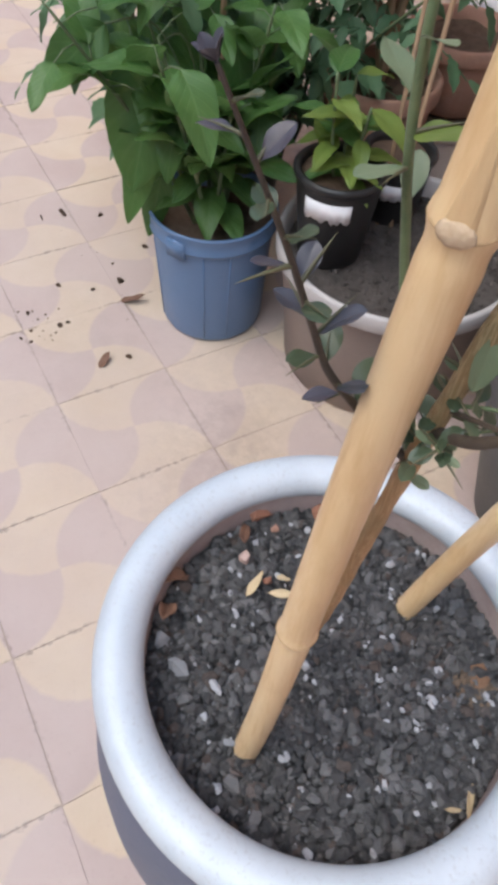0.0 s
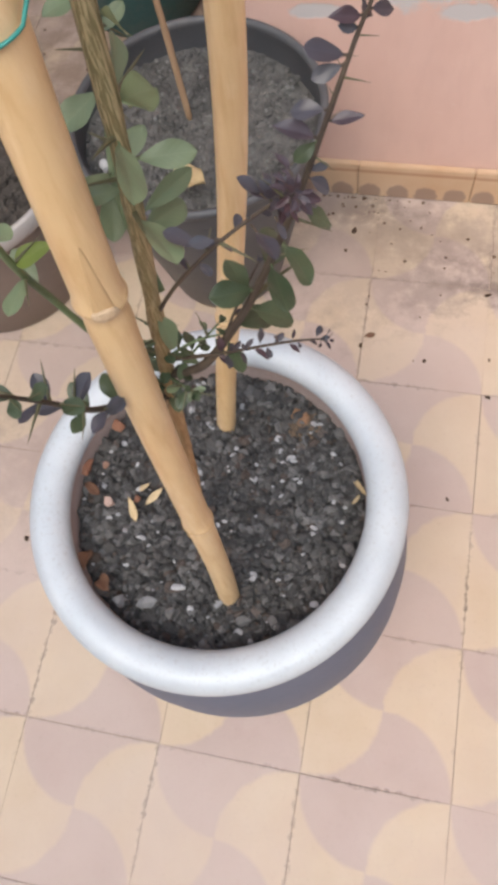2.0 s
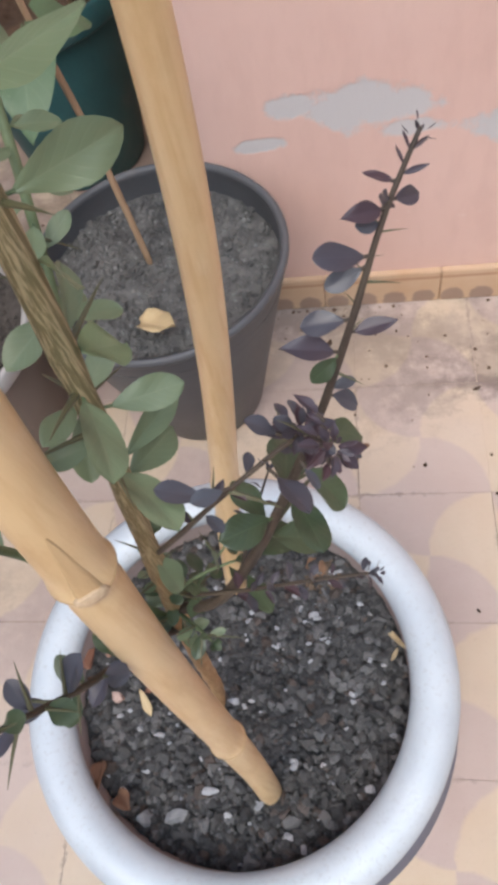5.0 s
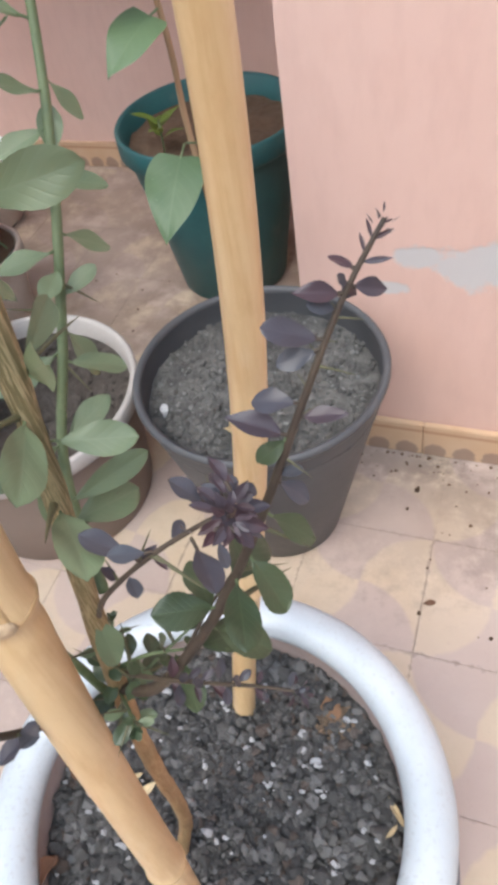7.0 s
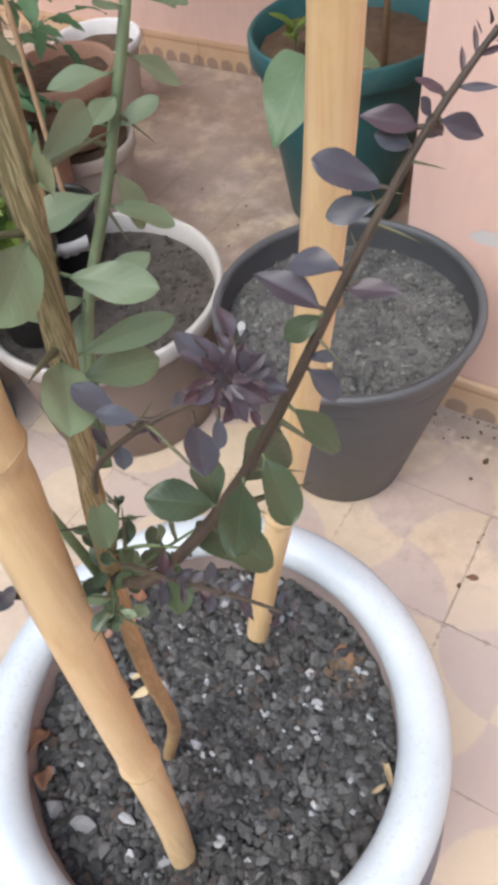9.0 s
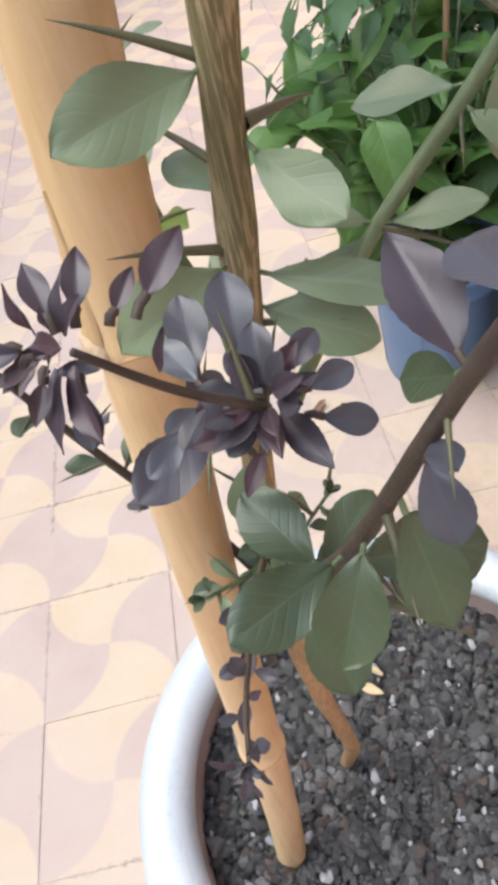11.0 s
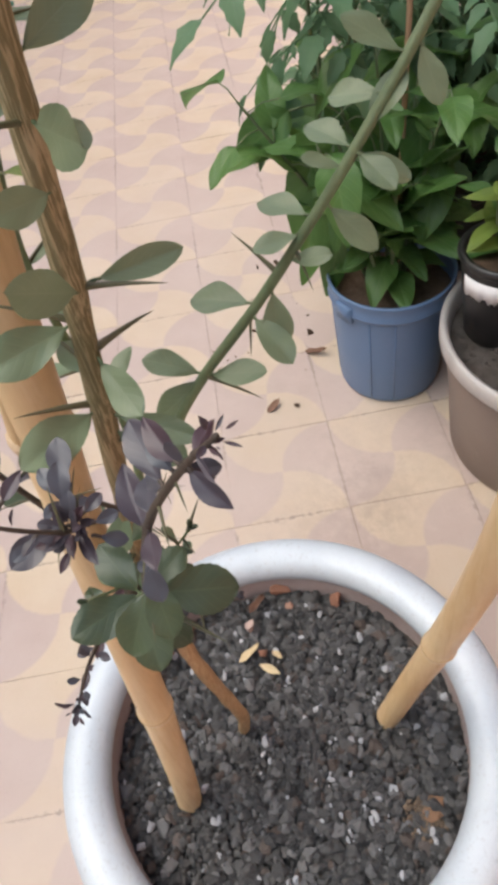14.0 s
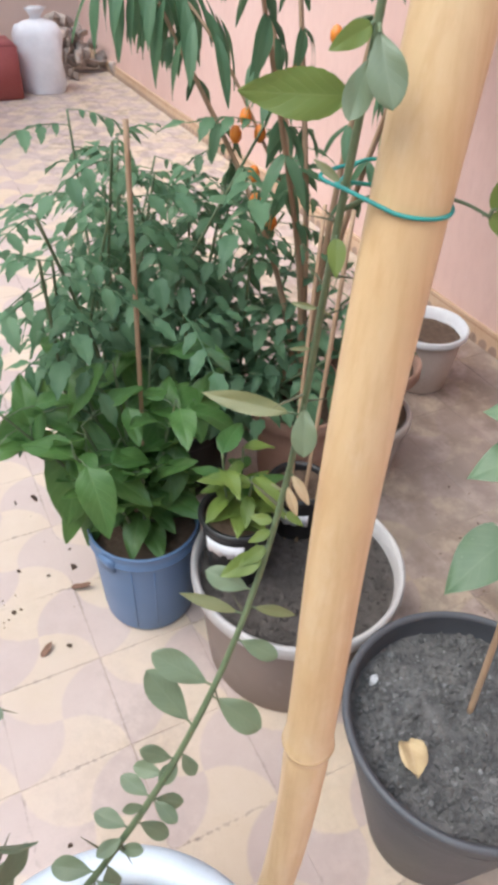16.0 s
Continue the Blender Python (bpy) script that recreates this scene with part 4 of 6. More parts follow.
    for base, tip in (((0.2038, 0.2515, 0.9018), (0.2127, 0.2526, 0.8991)), ((0.2061, 0.2548, 0.9087), (0.2081, 0.2580, 0.9104)), ((0.2056, 0.2540, 0.9070), (0.2086, 0.2549, 0.9065)), ((0.1997, 0.2466, 0.8892), (0.2042, 0.2505, 0.8905)),
                      ((0.1961, 0.2434, 0.8778), (0.2037, 0.2415, 0.8733)), ((0.2073, 0.2565, 0.9119), (0.2137, 0.2581, 0.9106)), ((0.1880, 0.2379, 0.8532), (0.2035, 0.2378, 0.8468)), ((0.1809, 0.2335, 0.8343), (0.1940, 0.2392, 0.8336)),
                      ((0.2021, 0.2492, 0.8965), (0.1991, 0.2513, 0.8993)), ((0.2079, 0.2572, 0.9135), (0.2046, 0.2586, 0.9158)), ((0.2044, 0.2523, 0.9036), (0.2008, 0.2546, 0.9068)), ((0.1730, 0.2280, 0.815), (0.1894, 0.2514, 0.8094))):
        thorn_to(a, base, tip)
    rosette(a, a_pts[-1] - Vector((0.0012, 0.0012, 0.0022)), (0.45, 0.4, 0.8), ("bud", "purple"), 7, 0.0032, 8)
    # tuft twig
    h_pts = smooth_path([(0.1305, 0.2215, 0.803), (0.148, 0.2150, 0.838), (0.168, 0.2190, 0.862), (0.1865, 0.2265, 0.875), (0.1925, 0.2190, 0.886), (0.1955, 0.2125, 0.8957)], 6)
    h = branch("twig with purple tufts of new leaves", h_pts, 0.0010, 0.0004, M_STEM_DARK)
    dress(h, h_pts, ("purple", "violet"), 0.0060, 0.0075, 44, 0.3, 0.42, 0.9, 0.4, False)
    rosette(h, (0.1868, 0.2272, 0.876), (0.5, -0.3, 0.75), ("purple", "purple", "violet"), 22, 0.0070, 3)
    rosette(h, (0.1955, 0.2125, 0.8960), (0.4, -0.6, 0.5), ("purple", "purple"), 14, 0.0062, 4)
    for k, (kind, base, tip) in enumerate((("violet", (0.163, 0.2175, 0.858), (0.1479, 0.2172, 0.8662)), ("violet", (0.168, 0.2190, 0.862), (0.158, 0.2130, 0.8660)), ("violet", (0.178, 0.2215, 0.868), (0.1895, 0.2095, 0.8690)),
                                           ("violet", (0.1835, 0.2250, 0.8775), (0.1752, 0.2255, 0.8862)), ("violet", (0.1853, 0.2284, 0.8771), (0.1811, 0.2340, 0.8796)), ("purple", (0.1853, 0.2284, 0.8771), (0.1807, 0.2274, 0.8809)),
                                           ("purple", (0.1865, 0.2264, 0.8764), (0.1858, 0.2196, 0.8779)), ("violet", (0.1867, 0.2298, 0.8757), (0.1847, 0.2371, 0.8762)), ("violet", (0.1885, 0.2303, 0.8742), (0.1899, 0.2382, 0.8718)),
                                           ("purple", (0.1888, 0.2250, 0.8747), (0.1896, 0.2173, 0.8752)), ("purple", (0.1899, 0.2257, 0.8737), (0.1946, 0.2219, 0.8704)), ("violet", (0.1874, 0.2188, 0.8767), (0.1917, 0.2123, 0.8742)),
                                           ("purple", (0.1944, 0.2117, 0.8970), (0.1892, 0.2102, 0.9014)), ("purple", (0.1942, 0.2133, 0.8969), (0.1887, 0.2149, 0.9012)), ("purple", (0.1966, 0.2102, 0.8955), (0.2001, 0.2083, 0.8929)),
                                           ("violet", (0.1973, 0.2127, 0.8945), (0.2021, 0.2123, 0.8907)), ("purple", (0.1957, 0.2093, 0.8963), (0.1977, 0.2064, 0.8951)), ("purple", (0.1951, 0.2087, 0.8969), (0.1942, 0.2032, 0.8984)),
                                           ("purple", (0.1942, 0.2182, 0.8962), (0.1881, 0.2236, 0.9003)), ("purple", (0.1944, 0.2160, 0.8964), (0.1906, 0.2189, 0.8990)))):
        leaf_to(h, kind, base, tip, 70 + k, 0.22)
    # low purple shoot
    b_pts = smooth_path([(0.1245, 0.2135, 0.735), (0.1110, 0.1990, 0.754), (0.1050, 0.1830, 0.7792), (0.1045, 0.1748, 0.7994), (0.1042, 0.1674, 0.8195), (0.1037, 0.1598, 0.8396), (0.1028, 0.1517, 0.8597), (0.1000, 0.1430, 0.8820)], 5)
    b = branch("low purple shoot leaning out over the rim", b_pts, 0.0018, 0.0006, M_STEM_DARK)
    dress(b, b_pts, ("dark", "violet", "violet"), 0.0085, 0.0165, 21, 0.7, 0.22, 0.9, 0.35)
    # small hanging shoot
    d_pts = smooth_path([(0.1275, 0.2170, 0.768), (0.158, 0.2125, 0.790), (0.188, 0.2100, 0.811), (0.2030, 0.2095, 0.8180)], 6)
    dd = branch("small reddish shoot", d_pts, 0.0010, 0.0004, M_STEM_DARK)
    dress(dd, d_pts, ("purple", "violet"), 0.0030, 0.0085, 33, 0.0, 0.40, 0.9, 0.4)
    rosette(dd, d_pts[-1], (0.8, -0.1, 0.2), ("purple",), 9, 0.0040, 6)
    k_pts = smooth_path([(0.1580, 0.2175, 0.789), (0.163, 0.235, 0.797), (0.1685, 0.2540, 0.7995)], 6)
    kk = branch("small reddish side shoot", k_pts, 0.0008, 0.0004, M_STEM_DARK)
    dress(kk, k_pts, ("purple", "violet"), 0.0060, 0.0095, 36, 0.3, 0.35, 0.9, 0.4)
    # long tied branch
    e_pts = smooth_path([(0.1330, 0.2270, 0.812), (0.1205, 0.2435, 0.830), (0.1135, 0.2580, 0.846), (0.1105, 0.2835, 0.8742), (0.1045, 0.3195, 0.9208), (0.0950, 0.3500, 0.9673), (0.0865, 0.3720, 1.0138), (0.0830, 0.3840, 1.0604),
                         (0.0905, 0.3845, 1.107), (0.1020, 0.3800, 1.150), (0.1145, 0.3742, 1.185), (0.1210, 0.3740, 1.23), (0.121, 0.381, 1.32)], 7)
    e = branch("long green branch tied to a cane", e_pts, 0.0019, 0.0009, M_STEM_GREEN, 10)
    # near the camera's last positions, so these leaves face its view
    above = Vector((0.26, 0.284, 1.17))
    for k, (base, tip) in enumerate((((0.1023, 0.3277, 0.9324), (0.1093, 0.3323, 0.9175)), ((0.1031, 0.3250, 0.9286), (0.0973, 0.3098, 0.9385)), ((0.1045, 0.3195, 0.9208), (0.0931, 0.3060, 0.9192)), ((0.1057, 0.3137, 0.9128), (0.1046, 0.3235, 0.9267)),
                                     ((0.1063, 0.3106, 0.9087), (0.0914, 0.3003, 0.9121)), ((0.1069, 0.3075, 0.9046), (0.1066, 0.2963, 0.9099)), ((0.1063, 0.3106, 0.9087), (0.1109, 0.3248, 0.8997)), ((0.1063, 0.3106, 0.9087), (0.1205, 0.3178, 0.9051)),
                                     ((0.1084, 0.2980, 0.8923), (0.0939, 0.2842, 0.8939)), ((0.1089, 0.2949, 0.8884), (0.1120, 0.2797, 0.8886)), ((0.1079, 0.3012, 0.8964), (0.1161, 0.3148, 0.8833)), ((0.1097, 0.2890, 0.8809), (0.1177, 0.3012, 0.8857)),
                                     ((0.1105, 0.2835, 0.8742), (0.1196, 0.2837, 0.8554)), ((0.1114, 0.2761, 0.8656), (0.1285, 0.2860, 0.8596)), ((0.1111, 0.2785, 0.8683), (0.0974, 0.2579, 0.8667)), ((0.1135, 0.2580, 0.8460), (0.1230, 0.2776, 0.8518)),
                                     ((0.1135, 0.2580, 0.8460), (0.1142, 0.2374, 0.8288)), ((0.1135, 0.2580, 0.8460), (0.1082, 0.2395, 0.8543)))):
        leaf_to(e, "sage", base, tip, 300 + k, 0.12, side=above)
    for k, (kind, base, tip) in enumerate((("sage", (0.0958, 0.3478, 0.9634), (0.0761, 0.3258, 0.9768)), ("sage", (0.0999, 0.3356, 0.9441), (0.0760, 0.3223, 0.9651)), ("sage", (0.0966, 0.3455, 0.9596), (0.1155, 0.3638, 0.9456)),
                                           ("young", (0.0846, 0.3772, 1.0293), (0.0836, 0.3562, 1.0229)), ("sage", (0.0870, 0.3705, 1.0099), (0.0742, 0.3536, 1.0178)), ("fresh", (0.0889, 0.3657, 0.9983), (0.0726, 0.3416, 1.0074)),
                                           ("sage", (0.0911, 0.3603, 0.9867), (0.1032, 0.3759, 0.9792)), ("fresh", (0.0882, 0.3674, 1.0022), (0.0986, 0.3875, 0.9981)), ("young", (0.1137, 0.3745, 1.1818), (0.1203, 0.3716, 1.1731)),
                                           ("fresh", (0.1030, 0.3795, 1.1532), (0.0978, 0.3719, 1.1545)), ("fresh", (0.1030, 0.3795, 1.1532), (0.1053, 0.3817, 1.1518)), ("fresh", (0.0979, 0.3818, 1.1364), (0.0945, 0.3745, 1.1360)),
                                           ("sage", (0.0913, 0.3843, 1.1107), (0.1026, 0.3789, 1.0956)), ("fresh", (0.0897, 0.3847, 1.1032), (0.0691, 0.3542, 1.1084)), ("fresh", (0.1167, 0.3736, 1.1945), (0.1090, 0.3684, 1.1999)),
                                           ("young", (0.1200, 0.3734, 1.2154), (0.1071, 0.3489, 1.2156)), ("sage", (0.1207, 0.3737, 1.2246), (0.1272, 0.3654, 1.2130)), ("sage", (0.1210, 0.3740, 1.2300), (0.1325, 0.3721, 1.2166)),
                                           ("young", (0.1210, 0.3740, 1.2300), (0.1202, 0.3636, 1.2251)), ("young", (0.0832, 0.3812, 1.0449), (0.0772, 0.3719, 1.0462)), ("young", (0.0834, 0.3803, 1.0410), (0.0821, 0.3695, 1.0364)),
                                           ("young", (0.0841, 0.3783, 1.0332), (0.0838, 0.3647, 1.0260)), ("fresh", (0.0830, 0.3840, 1.0604), (0.0786, 0.3801, 1.0630)), ("dry", (0.0840, 0.3851, 1.0721), (0.0958, 0.3892, 1.0618)),
                                           ("dry", (0.0835, 0.3846, 1.0660), (0.0930, 0.3850, 1.0540)), ("young", (0.0832, 0.3845, 1.0500), (0.0905, 0.3900, 1.0455)), ("young", (0.1210, 0.3745, 1.2400), (0.1110, 0.3545, 1.2450)))):
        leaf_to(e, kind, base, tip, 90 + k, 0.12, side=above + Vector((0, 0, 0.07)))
    for base, tip in (((0.1101, 0.2861, 0.8774), (0.0984, 0.2747, 0.8861)), ((0.1093, 0.2919, 0.8846), (0.1189, 0.2949, 0.8752)), ((0.1114, 0.2761, 0.8656), (0.1199, 0.2739, 0.8556)), ((0.1119, 0.2694, 0.8582), (0.1151, 0.2641, 0.8529)),
                      ((0.1135, 0.2580, 0.8460), (0.1240, 0.2750, 0.8407)), ((0.0889, 0.3657, 0.9983), (0.0807, 0.3624, 1.0060)), ((0.0958, 0.3478, 0.9634), (0.1033, 0.3479, 0.9554)), ((0.1063, 0.3780, 1.1619), (0.0990, 0.3746, 1.1679)),
                      ((0.1020, 0.3800, 1.1500), (0.1042, 0.3890, 1.1526)), ((0.1086, 0.3768, 1.1674), (0.1144, 0.3858, 1.1661)), ((0.1145, 0.3742, 1.1850), (0.1098, 0.3667, 1.1860)), ((0.0922, 0.3841, 1.1145), (0.0901, 0.3725, 1.1102)),
                      ((0.0913, 0.3843, 1.1107), (0.0956, 0.3943, 1.1117)), ((0.0829, 0.3828, 1.0526), (0.0698, 0.3729, 1.0613)), ((0.0959, 0.3826, 1.1292), (0.0999, 0.3862, 1.1269)), ((0.1145, 0.3742, 1.1850), (0.1102, 0.3708, 1.1878))):
        thorn_to(e, base, tip)
    i_pts = smooth_path([(0.1150, 0.3740, 1.188), (0.1130, 0.3900, 1.190), (0.1215, 0.4040, 1.189), (0.130, 0.409, 1.187)], 5)
    i = branch("short green twig passing behind the cane", i_pts, 0.0007, 0.0004, M_STEM_GREEN)
    for k, (base, tip) in enumerate((((0.130, 0.409, 1.187), (0.1330, 0.4130, 1.2010)), ((0.1285, 0.4080, 1.187), (0.1395, 0.4200, 1.1830)), ((0.130, 0.409, 1.188), (0.1390, 0.4170, 1.1960)))):
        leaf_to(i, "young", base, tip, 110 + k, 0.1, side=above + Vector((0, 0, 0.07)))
    # branch to the front
    g_pts = smooth_path([(0.1245, 0.2140, 0.735), (0.1080, 0.2180, 0.762), (0.0930, 0.2200, 0.785), (0.0848, 0.2190, 0.812), (0.0845, 0.2120, 0.8436), (0.0842, 0.2093, 0.8812), (0.0830, 0.2146, 0.9188), (0.0819, 0.2286, 0.9564), (0.0801, 0.2524, 0.994)], 5)
    g = branch("green branch leaning to the front of the cane", g_pts, 0.0020, 0.0012, M_STEM_GREEN)
    dress(g, g_pts, ("sage", "sage", "young"), 0.013, 0.021, 51, 0.9, 0.34, 1.0, 0.25, False)
    return plant


CITRUS = citrus()


def tie_round(name, label, cane_at, cane_r, stem_at, stem_r, thick, material, ends, slack=0.001):
    """A cord drawn round a cane and a stem beside it, with its loose ends at the stem's side."""
    t = thing(name, label, "plant tie")
    a, b = Vector(cane_at), Vector(stem_at)
    flat = Vector((b.x - a.x, b.y - a.y, 0))
    dist = flat.length
    u = flat.normalized()
    v = Vector((-u.y, u.x, 0))
    ra, rb = cane_r + thick + slack, stem_r + thick + slack
    open_by = math.acos(max(-1, min(1, (ra - rb) / dist)))
    pts = [a + (u * math.cos(w) + v * math.sin(w)) * ra + Vector((0, 0, (b.z - a.z) * 0.25 * math.cos(w))) for w in (open_by + (2 * math.pi - 2 * open_by) * k / 20 for k in range(21))]
    pts += [b + (u * math.cos(w) + v * math.sin(w)) * rb for w in (-open_by + 2 * open_by * k / 10 for k in range(11))]
    bm = bmesh.new()
    tube(bm, pts + [pts[0]], thick, 8, False)
    part("loop", bm, material, t)
    for e in ends:
        bm = bmesh.new()
        tube(bm, smooth_path([b + u * p[0] + v * p[1] + Vector((0, 0, p[2])) for p in e], 5), thick * 0.9, 7, True)
        part("loose_end", bm, material, t)
    return t


tie_round("plant_tie", "thin green plastic tie holding a branch to a bamboo cane", (0.1232, 0.3884, 1.1912), 0.0099, (0.1165, 0.3740, 1.195), 0.0018, 0.00055, M_TIE,
          [[(0.002, 0.002, 0), (0.006, -0.004, 0.001), (-0.006, -0.012, 0.002)], [(0.002, 0.0, 0), (-0.004, -0.008, 0.003), (-0.012, -0.010, 0.003)]], 0.0002)
tie_round("plant_tie", "thin green plastic tie high on a bamboo cane", (0.1181, 0.2344, 1.0432), 0.0095, (0.1225, 0.2425, 1.047), 0.0075, 0.0006, M_TIE, [], 0.0008)
tie_round("plant_tie", "thin green plastic tie knotted loosely round a bamboo cane", (0.1209, 0.2173, 0.9454), 0.0095, (0.1250, 0.2245, 0.953), 0.0080, 0.0006, M_TIE,
          [[(-0.002, 0.0090, 0), (-0.005, 0.017, 0), (-0.006, 0.025, -0.002)], [(-0.002, 0.0090, 0), (-0.003, 0.019, 0.003), (-0.002, 0.027, 0.002)], [(0.0, 0.0090, 0), (0.003, 0.016, -0.004), (-0.003, 0.024, -0.006)]], 0.0011)


def jute_twine():
    """A doubled twine from the stem over the cane to a knot, with two frayed ends hanging."""
    t = thing("twine", "knotted brown jute twine tying the stem to a bamboo cane", "twine")
    c, stem = Vector((0.1204, 0.2222, -0.0295)), Vector((0.1376, 0.2410, -0.0295))
    front, right = Vector((0.47, -0.88, 0)), Vector((0.88, 0.47, 0))
    up = Vector((0, 0, 1))
    knot = Vector((0.1035, 0.2100, 0.9638))
    for k, (dz, dr) in enumerate(((0.0, 0.0), (0.0042, 0.0004))):
        r = 0.0113 + dr
        pts = [knot, c - right * r * 0.75 + front * r * 0.72 + up * (1.003 + dz), c + front * r + up * (1.012 + dz), c + front * r * 0.72 + right * r * 0.72 + up * (1.024 + dz),
               c + right * r + up * (1.034 + dz), stem + right * 0.0048 + up * (1.050 + dz), stem - front * 0.0048 + up * (1.053 + dz), stem - right * 0.0048 + up * (1.046 + dz), c - right * (r + 0.001) - front * 0.004 + up * (1.012 + dz), knot]
        bm = bmesh.new()
        tube(bm, smooth_path(pts, 6), 0.0016, 8, True, 0.08, k)
        part("strand", bm, M_TWINE, t)
    bm = bmesh.new()
    tube(bm, [knot + right * 0.0034 * math.cos(a) * (1 - a / 30) + front * (0.0032 * math.sin(a) + 0.001) + up * (0.004 - 0.0009 * a) for a in (0.4 * k for k in range(26))], 0.0018, 7, True, 0.1, 5)
    part("knot", bm, M_TWINE, t)
    for k, e in enumerate(([(0, 0, -0.004), (0.002, 0.002, -0.018), (0.001, 0.001, -0.034), (0.003, 0.002, -0.047)], [(0, 0, 0), (-0.008, 0.002, -0.002), (-0.017, 0.003, -0.007)])):
        bm = bmesh.new()
        tube(bm, smooth_path([knot + right * p[0] + front * p[1] + up * p[2] for p in e], 6), [0.0019 - 0.0012 * k * m / 18 for m in range(6 * (len(e) - 1) + 1)], 7, True, 0.14, k)
        part("loose_end", bm, M_TWINE, t)
    return t


jute_twine()


# ---- other pots ----
def round_pot(name, label, at, base_r, rim_r, height, soil_z, body_mat, rim_mat, soil_mat, lip=0.012, lip_h=0.022, grit=0, seed=0, wall_t=0.006, lump=0.005, pale=0):
    pot = thing(name, label, "plant pot", (at[0], at[1], at[2] if len(at) > 2 else 0), group="plant pots on the patio")
    bm = bmesh.new()
    rings = lathe(bm, [(base_r - 0.006, 0.0), (base_r, 0.006), (base_r + (rim_r - lip - base_r) * 0.5, height * 0.5), (rim_r - lip, height - lip_h), (rim_r - lip, height - lip_h * 0.4)], 64)
    cap(bm, rings[0][::-1])
    part("body", bm, body_mat, pot)
    bm = bmesh.new()
    lathe(bm, [(rim_r - lip, height - lip_h - 0.003), (rim_r - 0.002, height - lip_h), (rim_r, height - lip_h + 0.004), (rim_r, height - 0.004), (rim_r - 0.003, height), (rim_r - wall_t, height + 0.0005),
               (rim_r - wall_t - 0.006, height - 0.004), (rim_r - lip - wall_t, height - lip_h), (rim_r - lip - wall_t - 0.006, soil_z - 0.02)], 72)
    part("rim", bm, rim_mat, pot)
    bm = bmesh.new()
    inner = rim_r - lip - wall_t - 0.001
    disc_bed(bm, inner, soil_z, 12, 48, lump, seed)
    soil = part("soil", bm, soil_mat, pot)
    if grit:
        stones_over(soil, (0, 0), inner * 0.97, soil_z, grit, (0.0032, 0.004, 0.0052, 0.007), seed + 3, material=soil_mat)
    if pale:
        stones_over(soil, (0, 0), inner * 0.95, soil_z + 0.002, pale, (0.0018, 0.0024, 0.0032, 0.0045), seed + 5, material=M_GREY_GRIT)
    return pot


CHARCOAL = round_pot("plant_pot", "large charcoal grey plastic pot of gritty soil beside the pink wall", (-0.058, 0.806), 0.100, 0.180, 0.347, 0.302, M_CHARCOAL, M_CHARCOAL, M_DUSTY_HAZED, 0.0035, 0.012, 2200, 21, pale=380)
TAUPE = round_pot("plant_pot", "wide taupe plastic pot with a pale rim and dark soil", (-0.475, 0.768), 0.165, 0.199, 0.255, 0.222, M_TAUPE, M_TAUPE_RIM, M_SOIL, 0.010, 0.03, 900, 22)
TEAL = round_pot("plant_pot", "teal plastic pot in the wall recess", (-0.372, 1.465), 0.125, 0.195, 0.385, 0.345, M_TEAL, M_TEAL, M_BROWN_SOIL, 0.014, 0.045, 0, 23, lump=0.012)
NURSERY = round_pot("nursery_pot", "small black nursery pot with torn white label, in a taupe pot", (-0.529, 0.668, 0.222), 0.050, 0.071, 0.155, 0.138, M_BLACK, M_BLACK, M_BROWN_SOIL, 0.005, 0.012, 0, 24, lump=0.008)
NURSERY_B = round_pot("nursery_pot", "small black nursery pot with a white label, behind the other one", (-0.585, 0.825, 0.219), 0.048, 0.062, 0.12, 0.105, M_BLACK, M_BLACK, M_BROWN_SOIL, 0.005, 0.012, 0, 25, lump=0.008)
TERRA = round_pot("plant_pot", "terracotta pot standing on a pale clay pot", (-0.88, 1.19, 0.20), 0.075, 0.115, 0.15, 0.125, M_TERRA, M_TERRA, M_BROWN_SOIL, 0.010, 0.03, 0, 26, lump=0.01)
TERRA_B = round_pot("plant_pot", "terracotta pot with a woody shrub behind the nursery pots", (-0.86, 0.985), 0.085, 0.118, 0.31, 0.285, M_TERRA, M_TERRA, M_BROWN_SOIL, 0.010, 0.035, 0, 36, lump=0.01)
CREAM = round_pot("plant_pot", "pale whitewashed clay pot under a terracotta pot", (-0.88, 1.19), 0.085, 0.118, 0.20, 0.196, M_CREAM, M_CREAM, M_BROWN_SOIL, 0.008, 0.03, 0, 27)
WHITE_POT = round_pot("plant_pot", "small pale pot with a white rim by the recess wall", (-1.16, 1.60), 0.085, 0.12, 0.20, 0.165, M_CREAM, M_TAG, M_BROWN_SOIL, 0.012, 0.02, 0, 28)


def torn_label(parent, radius, z, a0, a1, h, seed):
    """A sticker bent round a pot, its lower edge torn."""
    rng = random.Random(seed)
    bm = bmesh.new()
    n = 16
    top, low = [], []
    for k in range(n + 1):
        a = radians(a0 + (a1 - a0) * k / n)
        top.append(bm.verts.new((radius * math.cos(a), radius * math.sin(a), z)))
        low.append(bm.verts.new(((radius - 0.001) * math.cos(a), (radius - 0.001) * math.sin(a), z - h * rng.uniform(0.8, 1.1))))
    for k in range(n):
        bm.faces.new((top[k], top[k + 1], low[k + 1], low[k]))
    ob = part("sticker", bm, M_TAG, parent, "torn white paper label")
    m = ob.modifiers.new("thickness", "SOLIDIFY")
    m.thickness = 0.0006
    return ob


torn_label(NURSERY, 0.0665, 0.130, -80, -16, 0.032, 1)
torn_label(NURSERY_B, 0.0605, 0.085, -70, -10, 0.028, 2)


